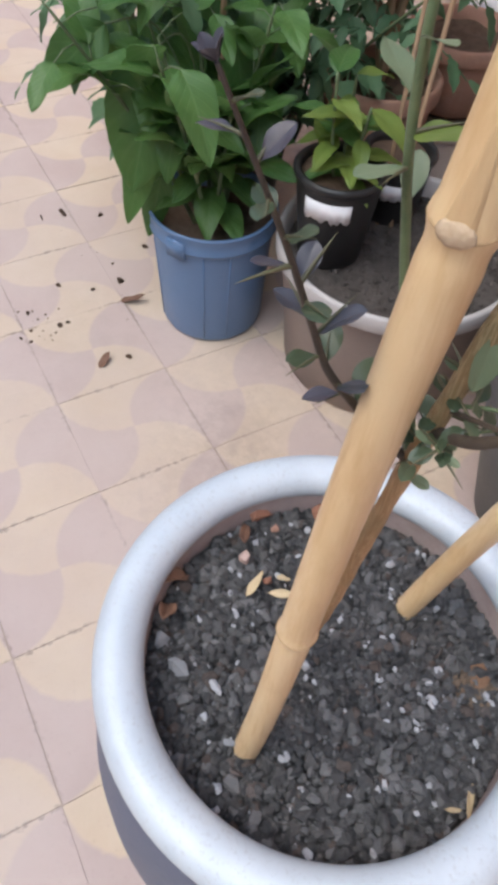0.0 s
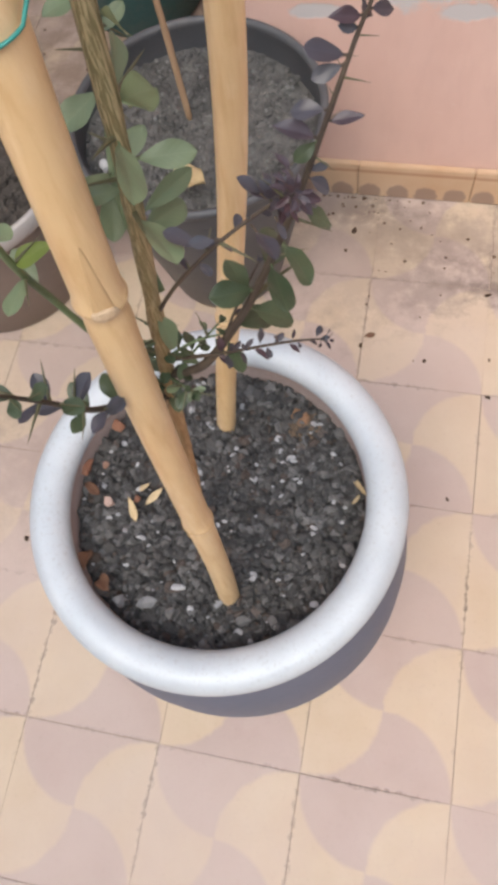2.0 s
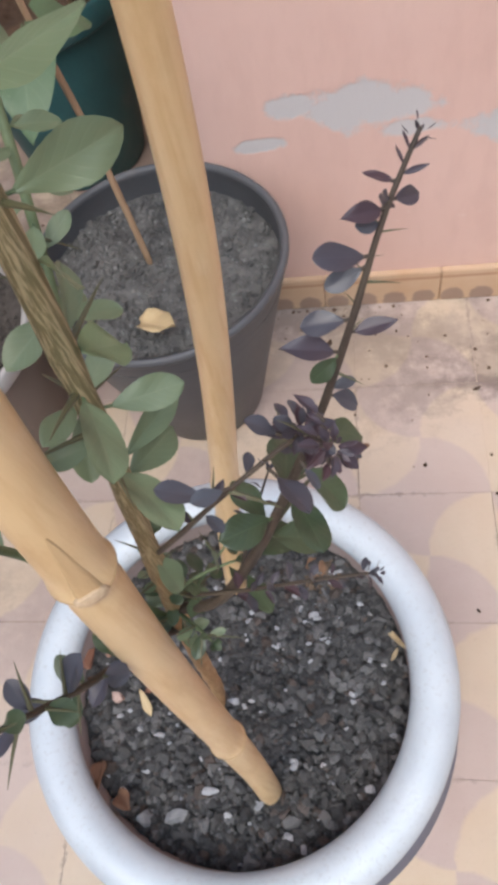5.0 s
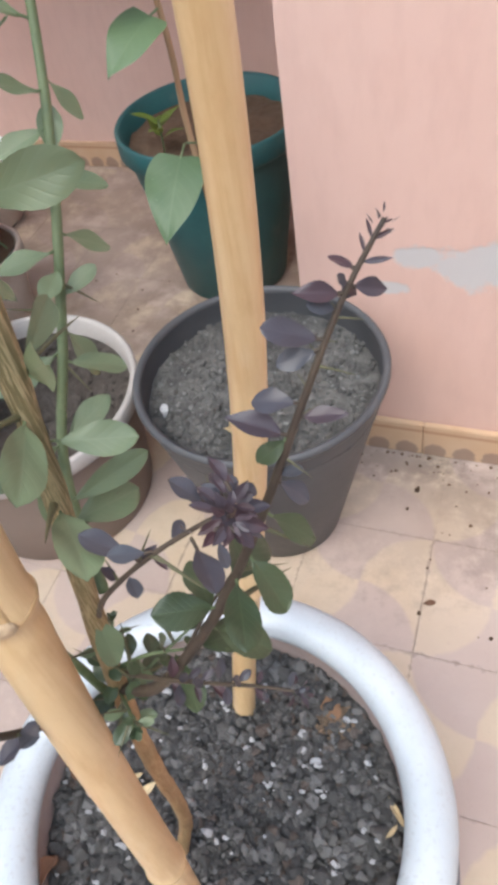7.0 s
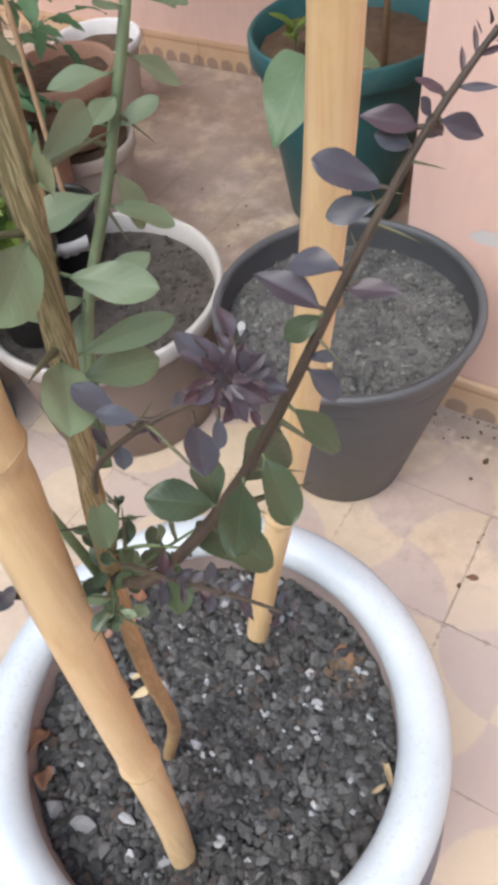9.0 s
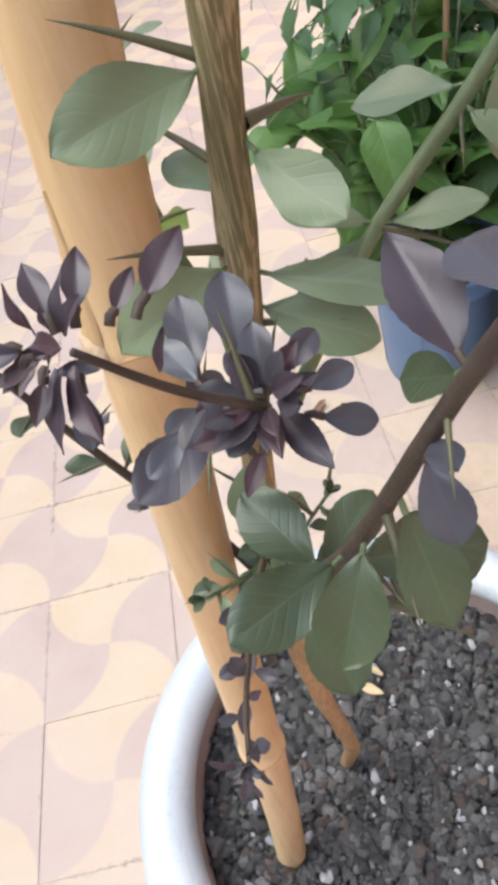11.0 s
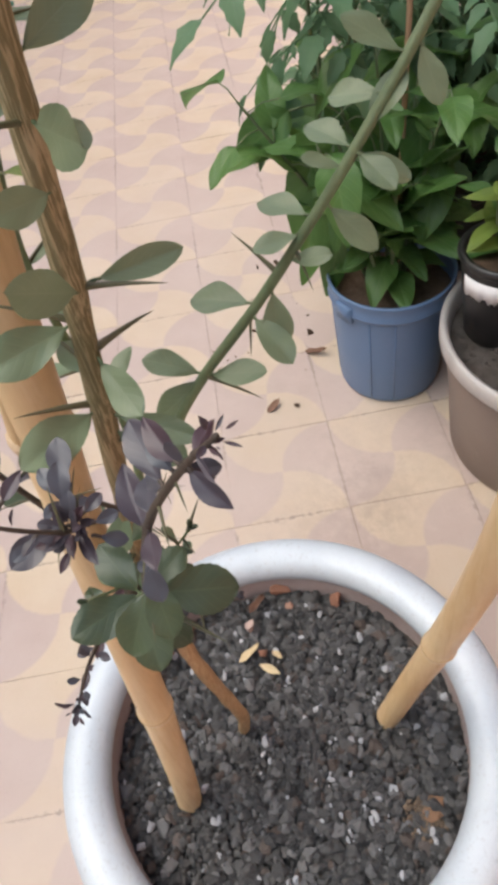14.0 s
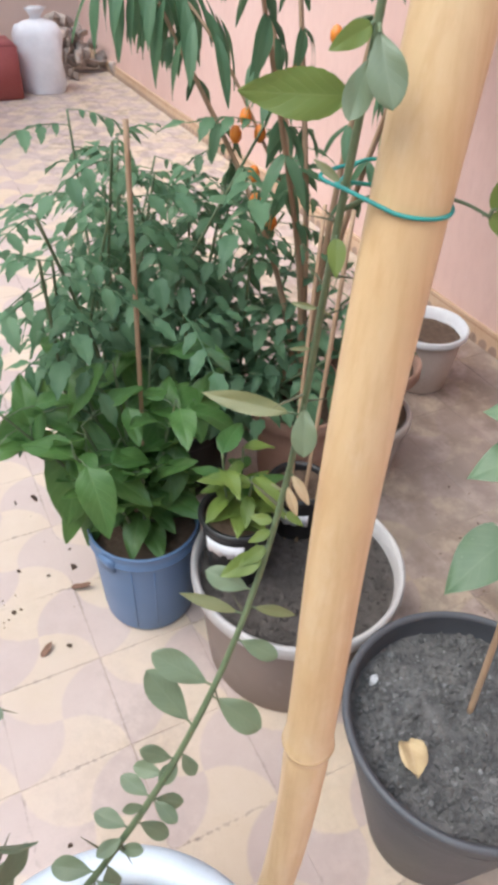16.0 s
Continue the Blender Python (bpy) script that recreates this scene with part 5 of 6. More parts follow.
def bucket():
    at = (-0.705, 0.547, 0)
    b = thing("bucket", "blue plastic bucket used as a planter on the tiles", "bucket", at)
    bm = bmesh.new()
    rings = lathe(bm, [(0.082, 0.0), (0.091, 0.004), (0.094, 0.012), (0.099, 0.11), (0.1045, 0.20), (0.105, 0.21)], 64)
    cap(bm, rings[0][::-1])
    part("body", bm, M_BLUE, b)
    bm = bmesh.new()
    lathe(bm, [(0.104, 0.203), (0.110, 0.206), (0.1115, 0.211), (0.1095, 0.214), (0.1095, 0.234), (0.1115, 0.238), (0.110, 0.242), (0.106, 0.241), (0.104, 0.232), (0.100, 0.17)], 72)
    part("rim", bm, M_BLUE, b)
    for ang in (-60, 120):
        bm = bmesh.new()
        box(bm, (-0.018, -0.004, -0.022), (0.018, 0.006, 0.012), 0.002)
        ear = part("handle_lug", bm, M_BLUE, b)
        a = radians(ang)
        ear.matrix_basis = Matrix.Translation((0.108 * math.cos(a), 0.108 * math.sin(a), 0.216)) @ Euler((0, 0, a - math.pi / 2)).to_matrix().to_4x4()
    for ang in (-100, -35, -10):
        bm = bmesh.new()
        a = radians(ang)
        tube(bm, [((0.0943 + 0.0105 * k) * math.cos(a), (0.0943 + 0.0105 * k) * math.sin(a), 0.015 + 0.19 * k) for k in (0, 0.5, 1)], 0.0016, 6)
        part("rib", bm, M_BLUE, b)
    bm = bmesh.new()
    disc_bed(bm, 0.1025, 0.205, 10, 40, 0.008, 7)
    part("soil", bm, M_BROWN_SOIL, b)
    return b


BUCKET = bucket()


# ---- plants behind ----
def pepper_plant():
    p = thing("broad_leaved_plant", "bushy plant with broad bright green leaves growing in the blue bucket", "plant", (0, 0, 0))
    rng = random.Random(77)
    meshes = []
    for k in range(6):
        bm = bmesh.new()
        leaf_grid(bm, ovate, 1.0, rng.uniform(0.50, 0.62), 16, 6, rng.uniform(0.05, 0.25), rng.uniform(0.15, 0.5), 0.07, 0.012, k)
        meshes.append(mesh_of("leaf", bm, M_PEPPER))
    cx, cy, z0 = -0.705, 0.547, 0.20
    heads = [(0.10, -0.12, 0.34), (-0.02, -0.20, 0.36), (-0.02, -0.02, 0.40), (0.06, 0.05, 0.36), (-0.08, 0.06, 0.37), (0.03, -0.09, 0.33), (-0.10, -0.06, 0.33), (0.09, -0.02, 0.25), (-0.04, -0.12, 0.26), (0.0, 0.10, 0.30)]
    for i, (dx, dy, h) in enumerate(heads):
        pts = smooth_path([(cx + dx * 0.15, cy + dy * 0.15, z0), (cx + dx * 0.5, cy + dy * 0.5, z0 + h * 0.45), (cx + dx * 1.1, cy + dy * 1.1, z0 + h)], 7)
        bm = bmesh.new()
        tube(bm, pts, [0.0042 - 0.0022 * k / (len(pts) - 1) for k in range(len(pts))], 7)
        st = part("stem", bm, M_STEM_GREEN, p)
        n = 10
        for k in range(n):
            q = pts[int((0.36 + 0.64 * k / (n - 1)) * (len(pts) - 1))]
            a = k * 2.4 + i * 1.1 + rng.uniform(-0.4, 0.4)
            out = Vector((math.cos(a), math.sin(a), rng.uniform(-0.15, 0.5))).normalized()
            stalk = rng.uniform(0.02, 0.06)
            base = q + out * stalk
            ln = rng.uniform(0.095, 0.172) * (1.1 if k < n * 0.6 else 0.7)
            d = (out + Vector((0, 0, rng.uniform(-0.9, 0.1)))).normalized()
            if base.z + d.z * ln - 0.4 * ln < 0.30:
                d = Vector((d.x, d.y, 0.4)).normalized()
                base.z = max(base.z, 0.33)
                q = Vector((q.x, q.y, max(q.z, 0.32)))
            reach = math.hypot(base.x + d.x * ln - cx, base.y + d.y * ln - cy)
            if base.z + d.z * ln - 0.35 * ln < 0.44 and reach > 0.15:
                base = q + out * 0.012 + Vector((0, 0, 0.02))
                ln = min(ln, 0.095)
                d = Vector((out.x * 0.5, out.y * 0.5, 0.75)).normalized()
            bm = bmesh.new()
            tube(bm, [q, q.lerp(base, 0.5) + Vector((0, 0, 0.005)), base], 0.0011, 5)
            part("leaf_stalk", bm, M_STEM_GREEN, st)
            piece("leaf", rng.choice(meshes), st, aim(base, d, Vector((0, 0, 1)) + out * 0.6, ln))
    # leaves close over the soil
    st = part("stem", twig_mesh([Vector((cx, cy, z0)), Vector((cx + 0.004, cy - 0.003, z0 + 0.08)), Vector((cx + 0.002, cy, z0 + 0.2))], 0.005, 0.003), M_STEM_GREEN, p)
    for k in range(22):
        a = k * 2.4
        out = Vector((math.cos(a), math.sin(a), rng.uniform(-0.1, 0.5)))
        piece("leaf", rng.choice(meshes), st, aim(Vector((cx, cy, z0 + 0.05 + 0.006 * k)) + out * 0.018, out, Vector((0, 0, 1)) + out * 0.5, rng.uniform(0.075, 0.10)))
    # large leaves hanging at the front
    for b, e, w in (((-0.735, 0.475, 0.49), (-0.660, 0.388, 0.325), 0.62), ((-0.735, 0.40, 0.53), (-0.755, 0.305, 0.455), 0.58), ((-0.725, 0.445, 0.36), (-0.684, 0.385, 0.255), 0.38),
                    ((-0.715, 0.465, 0.32), (-0.715, 0.428, 0.19), 0.36), ((-0.70, 0.539, 0.368), (-0.68, 0.552, 0.268), 0.5), ((-0.69, 0.604, 0.363), (-0.655, 0.640, 0.288), 0.45),
                    ((-0.715, 0.50, 0.40), (-0.68, 0.505, 0.30), 0.5)):
        b, e = Vector(b), Vector(e)
        bm = bmesh.new()
        tube(bm, smooth_path([(cx, cy, z0 + 0.12), (Vector((cx, cy, z0 + 0.2)) + b) / 2 + Vector((0, 0, 0.05)), b], 5), 0.0016, 6)
        st = part("stem", bm, M_STEM_GREEN, p)
        bm = bmesh.new()
        leaf_grid(bm, ovate, 1.0, w, 16, 6, 0.16, 0.12, 0.06, 0.012, int(w * 100))
        piece("leaf", mesh_of("leaf", bm, M_PEPPER), st, aim(b, e - b, (0.8, -0.35, 0.5), (e - b).length))
    bm = bmesh.new()
    tube(bm, smooth_path([(cx - 0.01, cy + 0.01, 0.2), (cx - 0.012, cy + 0.02, 0.6), (cx - 0.015, cy + 0.03, 0.98)], 5), 0.0042, 8)
    single("support_stick", bm, M_WOOD, "thin wooden support stick standing in the blue bucket", "stick", group="support sticks in the pots")
    return p


PEPPER = pepper_plant()


def compound_leaf(bm, m, length, rng, width=0.34):
    """A leaf of seven toothed leaflets on a hanging stalk."""
    spine = [m @ Vector((0, length * t, -0.35 * length * t * t)) for t in (0, 0.25, 0.5, 0.75, 1.0)]
    tube(bm, spine, length * 0.008, 4, False)
    for t, side, s in ((1.0, 0, 0.42), (0.72, 1, 0.36), (0.72, -1, 0.36), (0.45, 1, 0.32), (0.47, -1, 0.32), (0.25, 1, 0.2), (0.24, -1, 0.2)):
        p = Vector((0, length * t, -0.35 * length * t * t))
        d = Vector((side * 0.95, 0.55 if side else 1.0, -0.45 + rng.uniform(-0.3, 0.2)))
        leaf_grid(bm, ovate, 1.0, 0.5, 7, 3, 0.15, 0.35, 0.06, 0.13, rng.randrange(99), m @ aim(p, d, (0, 0.2, 1), length * s * rng.uniform(0.85, 1.15)))


def tomato_plant():
    p = thing("tomato_plant", "large sprawling bush with grey-green toothed leaves behind the blue bucket", "plant")
    rng = random.Random(101)
    meshes = []
    for k in range(5):
        bm = bmesh.new()
        compound_leaf(bm, Matrix.Identity(4), 1.0, rng)
        meshes.append(mesh_of("leaf", bm, M_TOMATO))
    roots = [(-1.0, 0.60), (-1.08, 0.80), (-1.16, 0.62), (-1.02, 0.90), (-1.22, 0.86), (-0.96, 0.48)]
    for i in range(34):
        rx, ry = roots[i % 6]
        a, reach, top = rng.uniform(0, 6.28), rng.uniform(0.10, 0.36), rng.uniform(0.45, 0.90)
        if top < 0.72 and ry + reach * math.sin(a) < 0.56:
            a, top = -a, top + 0.1
        pts = smooth_path([(rx, ry, 0.1), (rx + 0.3 * reach * math.cos(a), ry + 0.3 * reach * math.sin(a), top * 0.55), (rx + reach * math.cos(a), ry + reach * math.sin(a), top)], 8)
        bm = bmesh.new()
        tube(bm, pts, [0.0055 - 0.003 * k / (len(pts) - 1) for k in range(len(pts))], 6)
        st = part("stem", bm, M_STEM_GREEN, p)
        for k in range(14):
            q = pts[int((0.3 + 0.7 * k / 13) * (len(pts) - 1))]
            b = k * 2.4 + i + rng.uniform(-0.5, 0.5)
            if (q.z < 0.42 and q.y < 0.52) or (q.z < 0.55 and q.y < 0.46):
                continue
            out = Vector((math.cos(b), math.sin(b), rng.uniform(-0.3, 0.45) if q.z > 0.42 else rng.uniform(0.2, 0.7)))
            piece("leaf", rng.choice(meshes), st, aim(q, out, Vector((0, 0, 1)) + out * 0.3, rng.uniform(0.10, 0.165)))
    return p


TOMATO = tomato_plant()
TOMATO_POT = round_pot("plant_pot", "dark plastic pot hidden under a sprawling bush", (-1.1, 0.74), 0.15, 0.19, 0.22, 0.19, M_BLACK, M_BLACK, M_BROWN_SOIL, 0.01, 0.03, 0, 29)


def fruit_shrub():
    p = thing("fruit_shrub", "woody shrub with drooping leaves and orange fruit in terracotta", "plant")
    rng = random.Random(55)
    bm = bmesh.new()
    for k in range(4):
        leaf_grid(bm, lance, 0.9, 0.24, 7, 3, 0.2, 0.5, 0.05, 0.02, k, aim((0, 0.05 * k, 0), ((-1) ** k * 0.6, 0.8, -0.35), (0, 0, 1)))
    tuft = mesh_of("leaf", bm, M_TOMATO)
    ends = []
    for i, (dx, dy, h) in enumerate(((-0.05, -0.10, 1.05), (0.10, -0.16, 0.92), (-0.18, 0.02, 1.15), (0.16, 0.04, 1.0), (-0.30, -0.2, 1.0), (0.0, 0.1, 1.2))):
        pts = smooth_path([(-0.86, 0.985, 0.28), (-0.86 + dx * 0.3, 0.985 + dy * 0.3, 0.31 + h * 0.35), (-0.86 + dx, 0.985 + dy, 0.31 + h * 0.75), (-0.86 + dx * 1.5, 0.985 + dy * 1.5, 0.31 + h)], 6)
        bm = bmesh.new()
        tube(bm, pts, [0.0075 - 0.005 * k / (len(pts) - 1) for k in range(len(pts))], 8, True, 0.1, i)
        st = part("stem", bm, M_WOOD, p)
        for k in range(9):
            q = pts[int((0.45 + 0.55 * k / 8) * (len(pts) - 1))]
            b = k * 2.4 + i
            out = Vector((math.cos(b), math.sin(b), rng.uniform(-0.9, 0.1)))
            piece("leaf", tuft, st, aim(q, out, Vector((0, 0, 1)) + out * 0.5, rng.uniform(0.055, 0.095)))
        ends.append((st, pts))
    for k, q in enumerate(((-0.978, 0.864, 0.862), (-0.968, 0.879, 0.893), (-0.958, 0.904, 0.865), (-0.908, 0.874, 0.760), (-0.898, 0.904, 0.720), (-0.938, 0.884, 0.800), (-0.998, 0.994, 0.950), (-0.948, 1.044, 1.020))):
        st, pts = ends[k % 6]
        bm = bmesh.new()
        lathe(bm, [(0.0012, 0.017), (0.007, 0.014), (0.0115, 0.004), (0.011, -0.006), (0.006, -0.014), (0.0005, -0.016)], 12)
        f = part("fruit", bm, M_ORANGE, st, "small orange fruit")
        f.location = q
    # long drooping leaves at the top of a side branch
    pts = smooth_path([(-0.92, 0.95, 0.75), (-1.02, 0.86, 0.98), (-1.12, 0.79, 1.09), (-1.20, 0.73, 1.10)], 7)
    bm = bmesh.new()
    tube(bm, pts, 0.0032, 7)
    st = part("stem", bm, M_WOOD, p)
    bm = bmesh.new()
    leaf_grid(bm, lance, 1.0, 0.2, 9, 3, 0.25, 0.25, 0.05, 0.0, 4)
    long_leaf = mesh_of("leaf", bm, M_TOMATO)
    for k in range(46):
        q = pts[int((0.45 + 0.55 * k / 45) * (len(pts) - 1))]
        b = k * 2.4
        out = Vector((0.55 * math.cos(b), 0.55 * math.sin(b), rng.uniform(-1.3, -0.5)))
        piece("leaf", long_leaf, st, aim(q + Vector((0.04 * math.cos(b), 0.04 * math.sin(b), 0.0)), out, Vector((math.cos(b), math.sin(b), 0.4)), rng.uniform(0.09, 0.15)))
    return p


SHRUB = fruit_shrub()


def small_plant():
    p = thing("seedling", "small plant with yellow-edged bright green leaves in a black nursery pot", "plant")
    rng = random.Random(9)
    bm = bmesh.new()
    leaf_grid(bm, ovate, 1.0, 0.46, 12, 5, 0.2, 0.35, 0.06, 0.02, 1)
    green = mesh_of("leaf", bm, M_PEPPER)
    bm = bmesh.new()
    leaf_grid(bm, ovate, 1.0, 0.46, 12, 5, 0.2, 0.35, 0.06, 0.02, 2)
    pale = mesh_of("leaf", bm, M_YOUNG)
    base = Vector((-0.529, 0.668, 0.353))
    for i in range(3):
        a = i * 2.1 + 0.4
        pts = smooth_path([base + Vector((0.01 * math.cos(a), 0.01 * math.sin(a), 0)), base + Vector((0.022 * math.cos(a), 0.022 * math.sin(a), 0.06)), base + Vector((0.03 * math.cos(a), 0.03 * math.sin(a), 0.12 + 0.02 * i))], 5)
        bm = bmesh.new()
        tube(bm, pts, 0.0022, 6)
        st = part("stem", bm, M_STEM_GREEN, p)
        for k in range(9):
            q = pts[int((0.1 + 0.9 * k / 8) * (len(pts) - 1))]
            b = k * 2.4 + i
            out = Vector((math.cos(b), math.sin(b), rng.uniform(-0.3, 0.6)))
            piece("leaf", pale if rng.random() < 0.4 else green, st, aim(q, out, Vector((0, 0, 1)) + out * 0.4, rng.uniform(0.05, 0.098)))
    return p


SEEDLING = small_plant()


def heart_plant():
    p = thing("heart_leaved_plant", "young plant with large heart-shaped leaves in the charcoal pot", "plant", (0.018, -0.027, 0))
    bm = bmesh.new()
    leaf_grid(bm, heart, 1.0, 0.72, 12, 6, 0.12, 0.25, 0.04, 0.0, 1)
    me = mesh_of("leaf", bm, M_HEART)
    pts = smooth_path([(-0.098, 0.860, 0.29), (-0.112, 0.868, 0.50), (-0.130, 0.872, 0.655), (-0.122, 0.852, 0.75), (-0.120, 0.832, 0.85), (-0.118, 0.828, 0.96)], 6)
    bm = bmesh.new()
    tube(bm, pts, [0.0048 - 0.0025 * k / (len(pts) - 1) for k in range(len(pts))], 8, True, 0.06, 4)
    st = part("stem", bm, M_WOOD, p, "thin brown upright stem")
    for q, tip, nrm, ln in (((-0.138, 0.866, 0.640), (-0.131, 0.754, 0.598), (0.1, -0.55, 0.85), 0.112), ((-0.121, 0.840, 0.79), (-0.150, 0.737, 0.771), (0.2, -0.2, 1), 0.085), ((-0.120, 0.834, 0.835), (-0.170, 0.78, 0.835), (0.1, -0.5, 0.9), 0.07),
                            ((-0.128, 0.868, 0.645), (-0.055, 0.958, 0.60), (0.1, -0.5, 0.9), 0.085), ((-0.120, 0.832, 0.84), (-0.04, 0.87, 0.83), (0.1, -0.6, 0.8), 0.085)):
        q = Vector(q)
        d = (Vector(tip) - q).normalized()
        bm = bmesh.new()
        tube(bm, [q - d * 0.006, q + d * 0.006, q + d * 0.014], 0.0012, 6)
        part("leaf_stalk", bm, M_STEM_GREEN, st)
        piece("leaf", me, st, aim(q + d * 0.012, d, nrm, ln - 0.012))
    # bright seedling in the teal pot
    sd = thing("seedling", "tiny bright green seedling in the teal pot", "seedling", (-0.435, 1.365, 0.345))
    bm = bmesh.new()
    tube(bm, [(0, 0, -0.01), (0.002, 0.0, 0.03), (0.0, 0.004, 0.07)], 0.002, 6)
    part("stem", bm, M_STEM_GREEN, sd)
    bm = bmesh.new()
    leaf_grid(bm, ovate, 1.0, 0.42, 8, 4, 0.2, 0.3, 0.04, 0.0, 2)
    blade = mesh_of("leaf", bm, M_YOUNG)
    for k in range(6):
        piece("leaf", blade, sd, aim((0, 0.002, 0.03 + 0.008 * k), (math.cos(k * 2.4), math.sin(k * 2.4), 0.9), (-math.cos(k * 2.4), -math.sin(k * 2.4), 1.0), 0.055))
    bm = bmesh.new()
    tube(bm, [(-0.27, 1.40, 0.33), (-0.275, 1.41, 0.7), (-0.285, 1.42, 1.1)], 0.006, 8)
    single("support_stick", bm, M_WOOD, "thin support stick in the teal pot", "stick", group="support sticks in the pots")
    return p


HEART = heart_plant()

for pts, r, lab in (([(-0.556, 0.785, 0.2), (-0.60, 0.82, 0.5), (-0.645, 0.86, 0.85)], 0.0034, "thin split cane in the taupe pot"),
                    ([(-0.54, 0.80, 0.2), (-0.575, 0.845, 0.5), (-0.61, 0.89, 0.85)], 0.0038, "thin split cane in the taupe pot")):
    bm = bmesh.new()
    tube(bm, smooth_path(pts, 4), r, 8, True, 0.05, 3)
    single("support_stick", bm, M_WOOD, lab, "stick", group="support sticks in the pots")

# ---- bits lying about ----
ZS = SOIL_Z + 0.003
lying_leaf("dry_leaf", (0.021, 0.216, ZS + 0.004), 0.024, 0.008, 20, M_DRY, "small dry yellow leaf on the grit", 1)
lying_leaf("dry_leaf", (0.026, 0.234, ZS + 0.004), 0.024, 0.007, -35, M_DRY, "small dry yellow leaf on the grit", 2)
lying_leaf("dry_leaf", (0.016, 0.247, ZS + 0.004), 0.013, 0.006, -60, M_DRY, "small dry yellow leaf on the grit", 21)
lying_leaf("dry_leaf", (0.218, 0.293, ZS + 0.003), 0.030, 0.005, -145, M_DRY, "curled dry leaf by the rim on the grit", 3)
lying_leaf("dry_leaf", (0.228, 0.275, ZS + 0.004), 0.014, 0.004, 160, M_DRY, "curled dry leaf by the rim on the grit", 22)
lying_leaf("dry_leaf", (-0.039, 0.247, ZS + 0.005), 0.030, 0.010, -110, M_BROWN_LEAF, "long curled brown leaf on the grit", 23, lance, 10, -0.4, 0.8)
lying_leaf("dry_leaf", (-0.017, 0.181, ZS + 0.006), 0.032, 0.016, -160, M_BROWN_LEAF, "curled brown leaf against the pot wall", 24, ovate, 20, -0.4, 0.9)
lying_leaf("dry_leaf", (-0.000, 0.158, ZS + 0.006), 0.026, 0.014, -130, M_BROWN_LEAF, "curled brown leaf against the pot wall", 25, ovate, 20, -0.4, 0.9)
for at, size, m, text in (((-0.041, 0.262), (0.011, 0.008, 0.007), M_BRICK, "reddish brick chip by the pot wall"), ((-0.022, 0.311), (0.009, 0.008, 0.006), M_BRICK, "reddish brick chip by the pot wall"),
                          ((-0.024, 0.269), (0.005, 0.0045, 0.004), M_TERRA, "small orange pebble on the grit"), ((-0.009, 0.233), (0.009, 0.008, 0.007), M_PINK, "pale pink brick chip on the grit"),
                          ((0.015, 0.239), (0.006, 0.005, 0.005), M_BRICK, "brown pebble on the grit"), ((0.160, 0.346), (0.013, 0.011, 0.004), M_RUST, "rusty brown chip on the grit"),
                          ((0.026, 0.140), (0.010, 0.008, 0.006), M_PALE_GREY, "pale grey stone on the grit"), ((0.049, 0.142), (0.011, 0.009, 0.007), M_PALE_GREY, "pale grey stone on the grit"),
                          ((0.075, 0.162), (0.009, 0.004, 0.004), M_PERLITE, "white stone sliver on the grit"), ((0.218, 0.267), (0.013, 0.011, 0.005), M_GRIT, "flat dark stone by the rim on the grit"),
                          ((0.209, 0.223), (0.012, 0.010, 0.005), M_GRIT, "flat dark stone on the grit"), ((0.090, 0.231), (0.007, 0.006, 0.005), M_PERLITE, "white stone lying on the grit beside the stem"),
                          ((0.116, 0.153), (0.007, 0.004, 0.004), M_PALE_GREY, "pale grey scrap of stone at the foot of a cane"), ((0.050, 0.340), (0.006, 0.005, 0.004), M_PERLITE, "white stone on the grit")):
    loose_stone("stone", (*at, ZS + size[2] * 0.7), size, m, text, int(at[0] * 1000 + 300))
loose_stone("pale_stone", (-0.179, 0.729, 0.309), (0.011, 0.008, 0.006), M_PERLITE, "cream pebble on the soil of the charcoal pot", 8)
lying_leaf("dry_leaf", (-0.079, 0.722, 0.312), 0.072, 0.042, -122, M_DRY, "broad dry yellow leaf in the charcoal pot", 9, ovate, 12, -0.2, 0.5)
lying_leaf("fallen_leaf", (-0.650, 0.294, 0.001), 0.035, 0.016, 35, M_BROWN_LEAF, "brown fallen leaf on the tiles", 10, ovate)
lying_leaf("fallen_leaf", (-0.799, 0.395, 0.001), 0.05, 0.018, -30, M_BROWN_LEAF, "brown fallen leaf on the tiles", 11, ovate)
for k, (x, y, size) in enumerate(((-1.113, 0.339, 0.009), (-1.112, 0.385, 0.014), (-1.073, 0.457, 0.008), (-0.852, 0.415, 0.010), (-0.891, 0.301, 0.008), (-0.853, 0.357, 0.006), (-0.652, 0.351, 0.007),
                                  (-0.783, 0.267, 0.007), (-0.784, 0.283, 0.006), (-0.839, 0.223, 0.006), (-0.779, 0.191, 0.005), (-0.764, 0.205, 0.005), (-0.932, 0.503, 0.009),
                                  (0.399, 0.787, 0.008), (0.158, 0.893, 0.007), (0.410, 0.595, 0.006), (0.305, 0.649, 0.004), (0.361, 0.417, 0.005), (-0.278, 0.254, 0.006))):
    loose_stone("soil_crumb", (x, y, size * 0.25), (size, size * 0.85, size * 0.4), M_BROWN_SOIL, "dark crumb of soil on the tiles", 40 + k, "soil crumb")
lying_leaf("fallen_leaf", (0.220, 0.690, 0.001), 0.022, 0.009, 120, M_BROWN_LEAF, "dark leaf scrap on the tiles", 13, ovate)
rng = random.Random(8)
crumb = [plain(grain_mesh("crumb", rng, 1.0, M_BROWN_SOIL)) for _ in range(5)]
spots = []
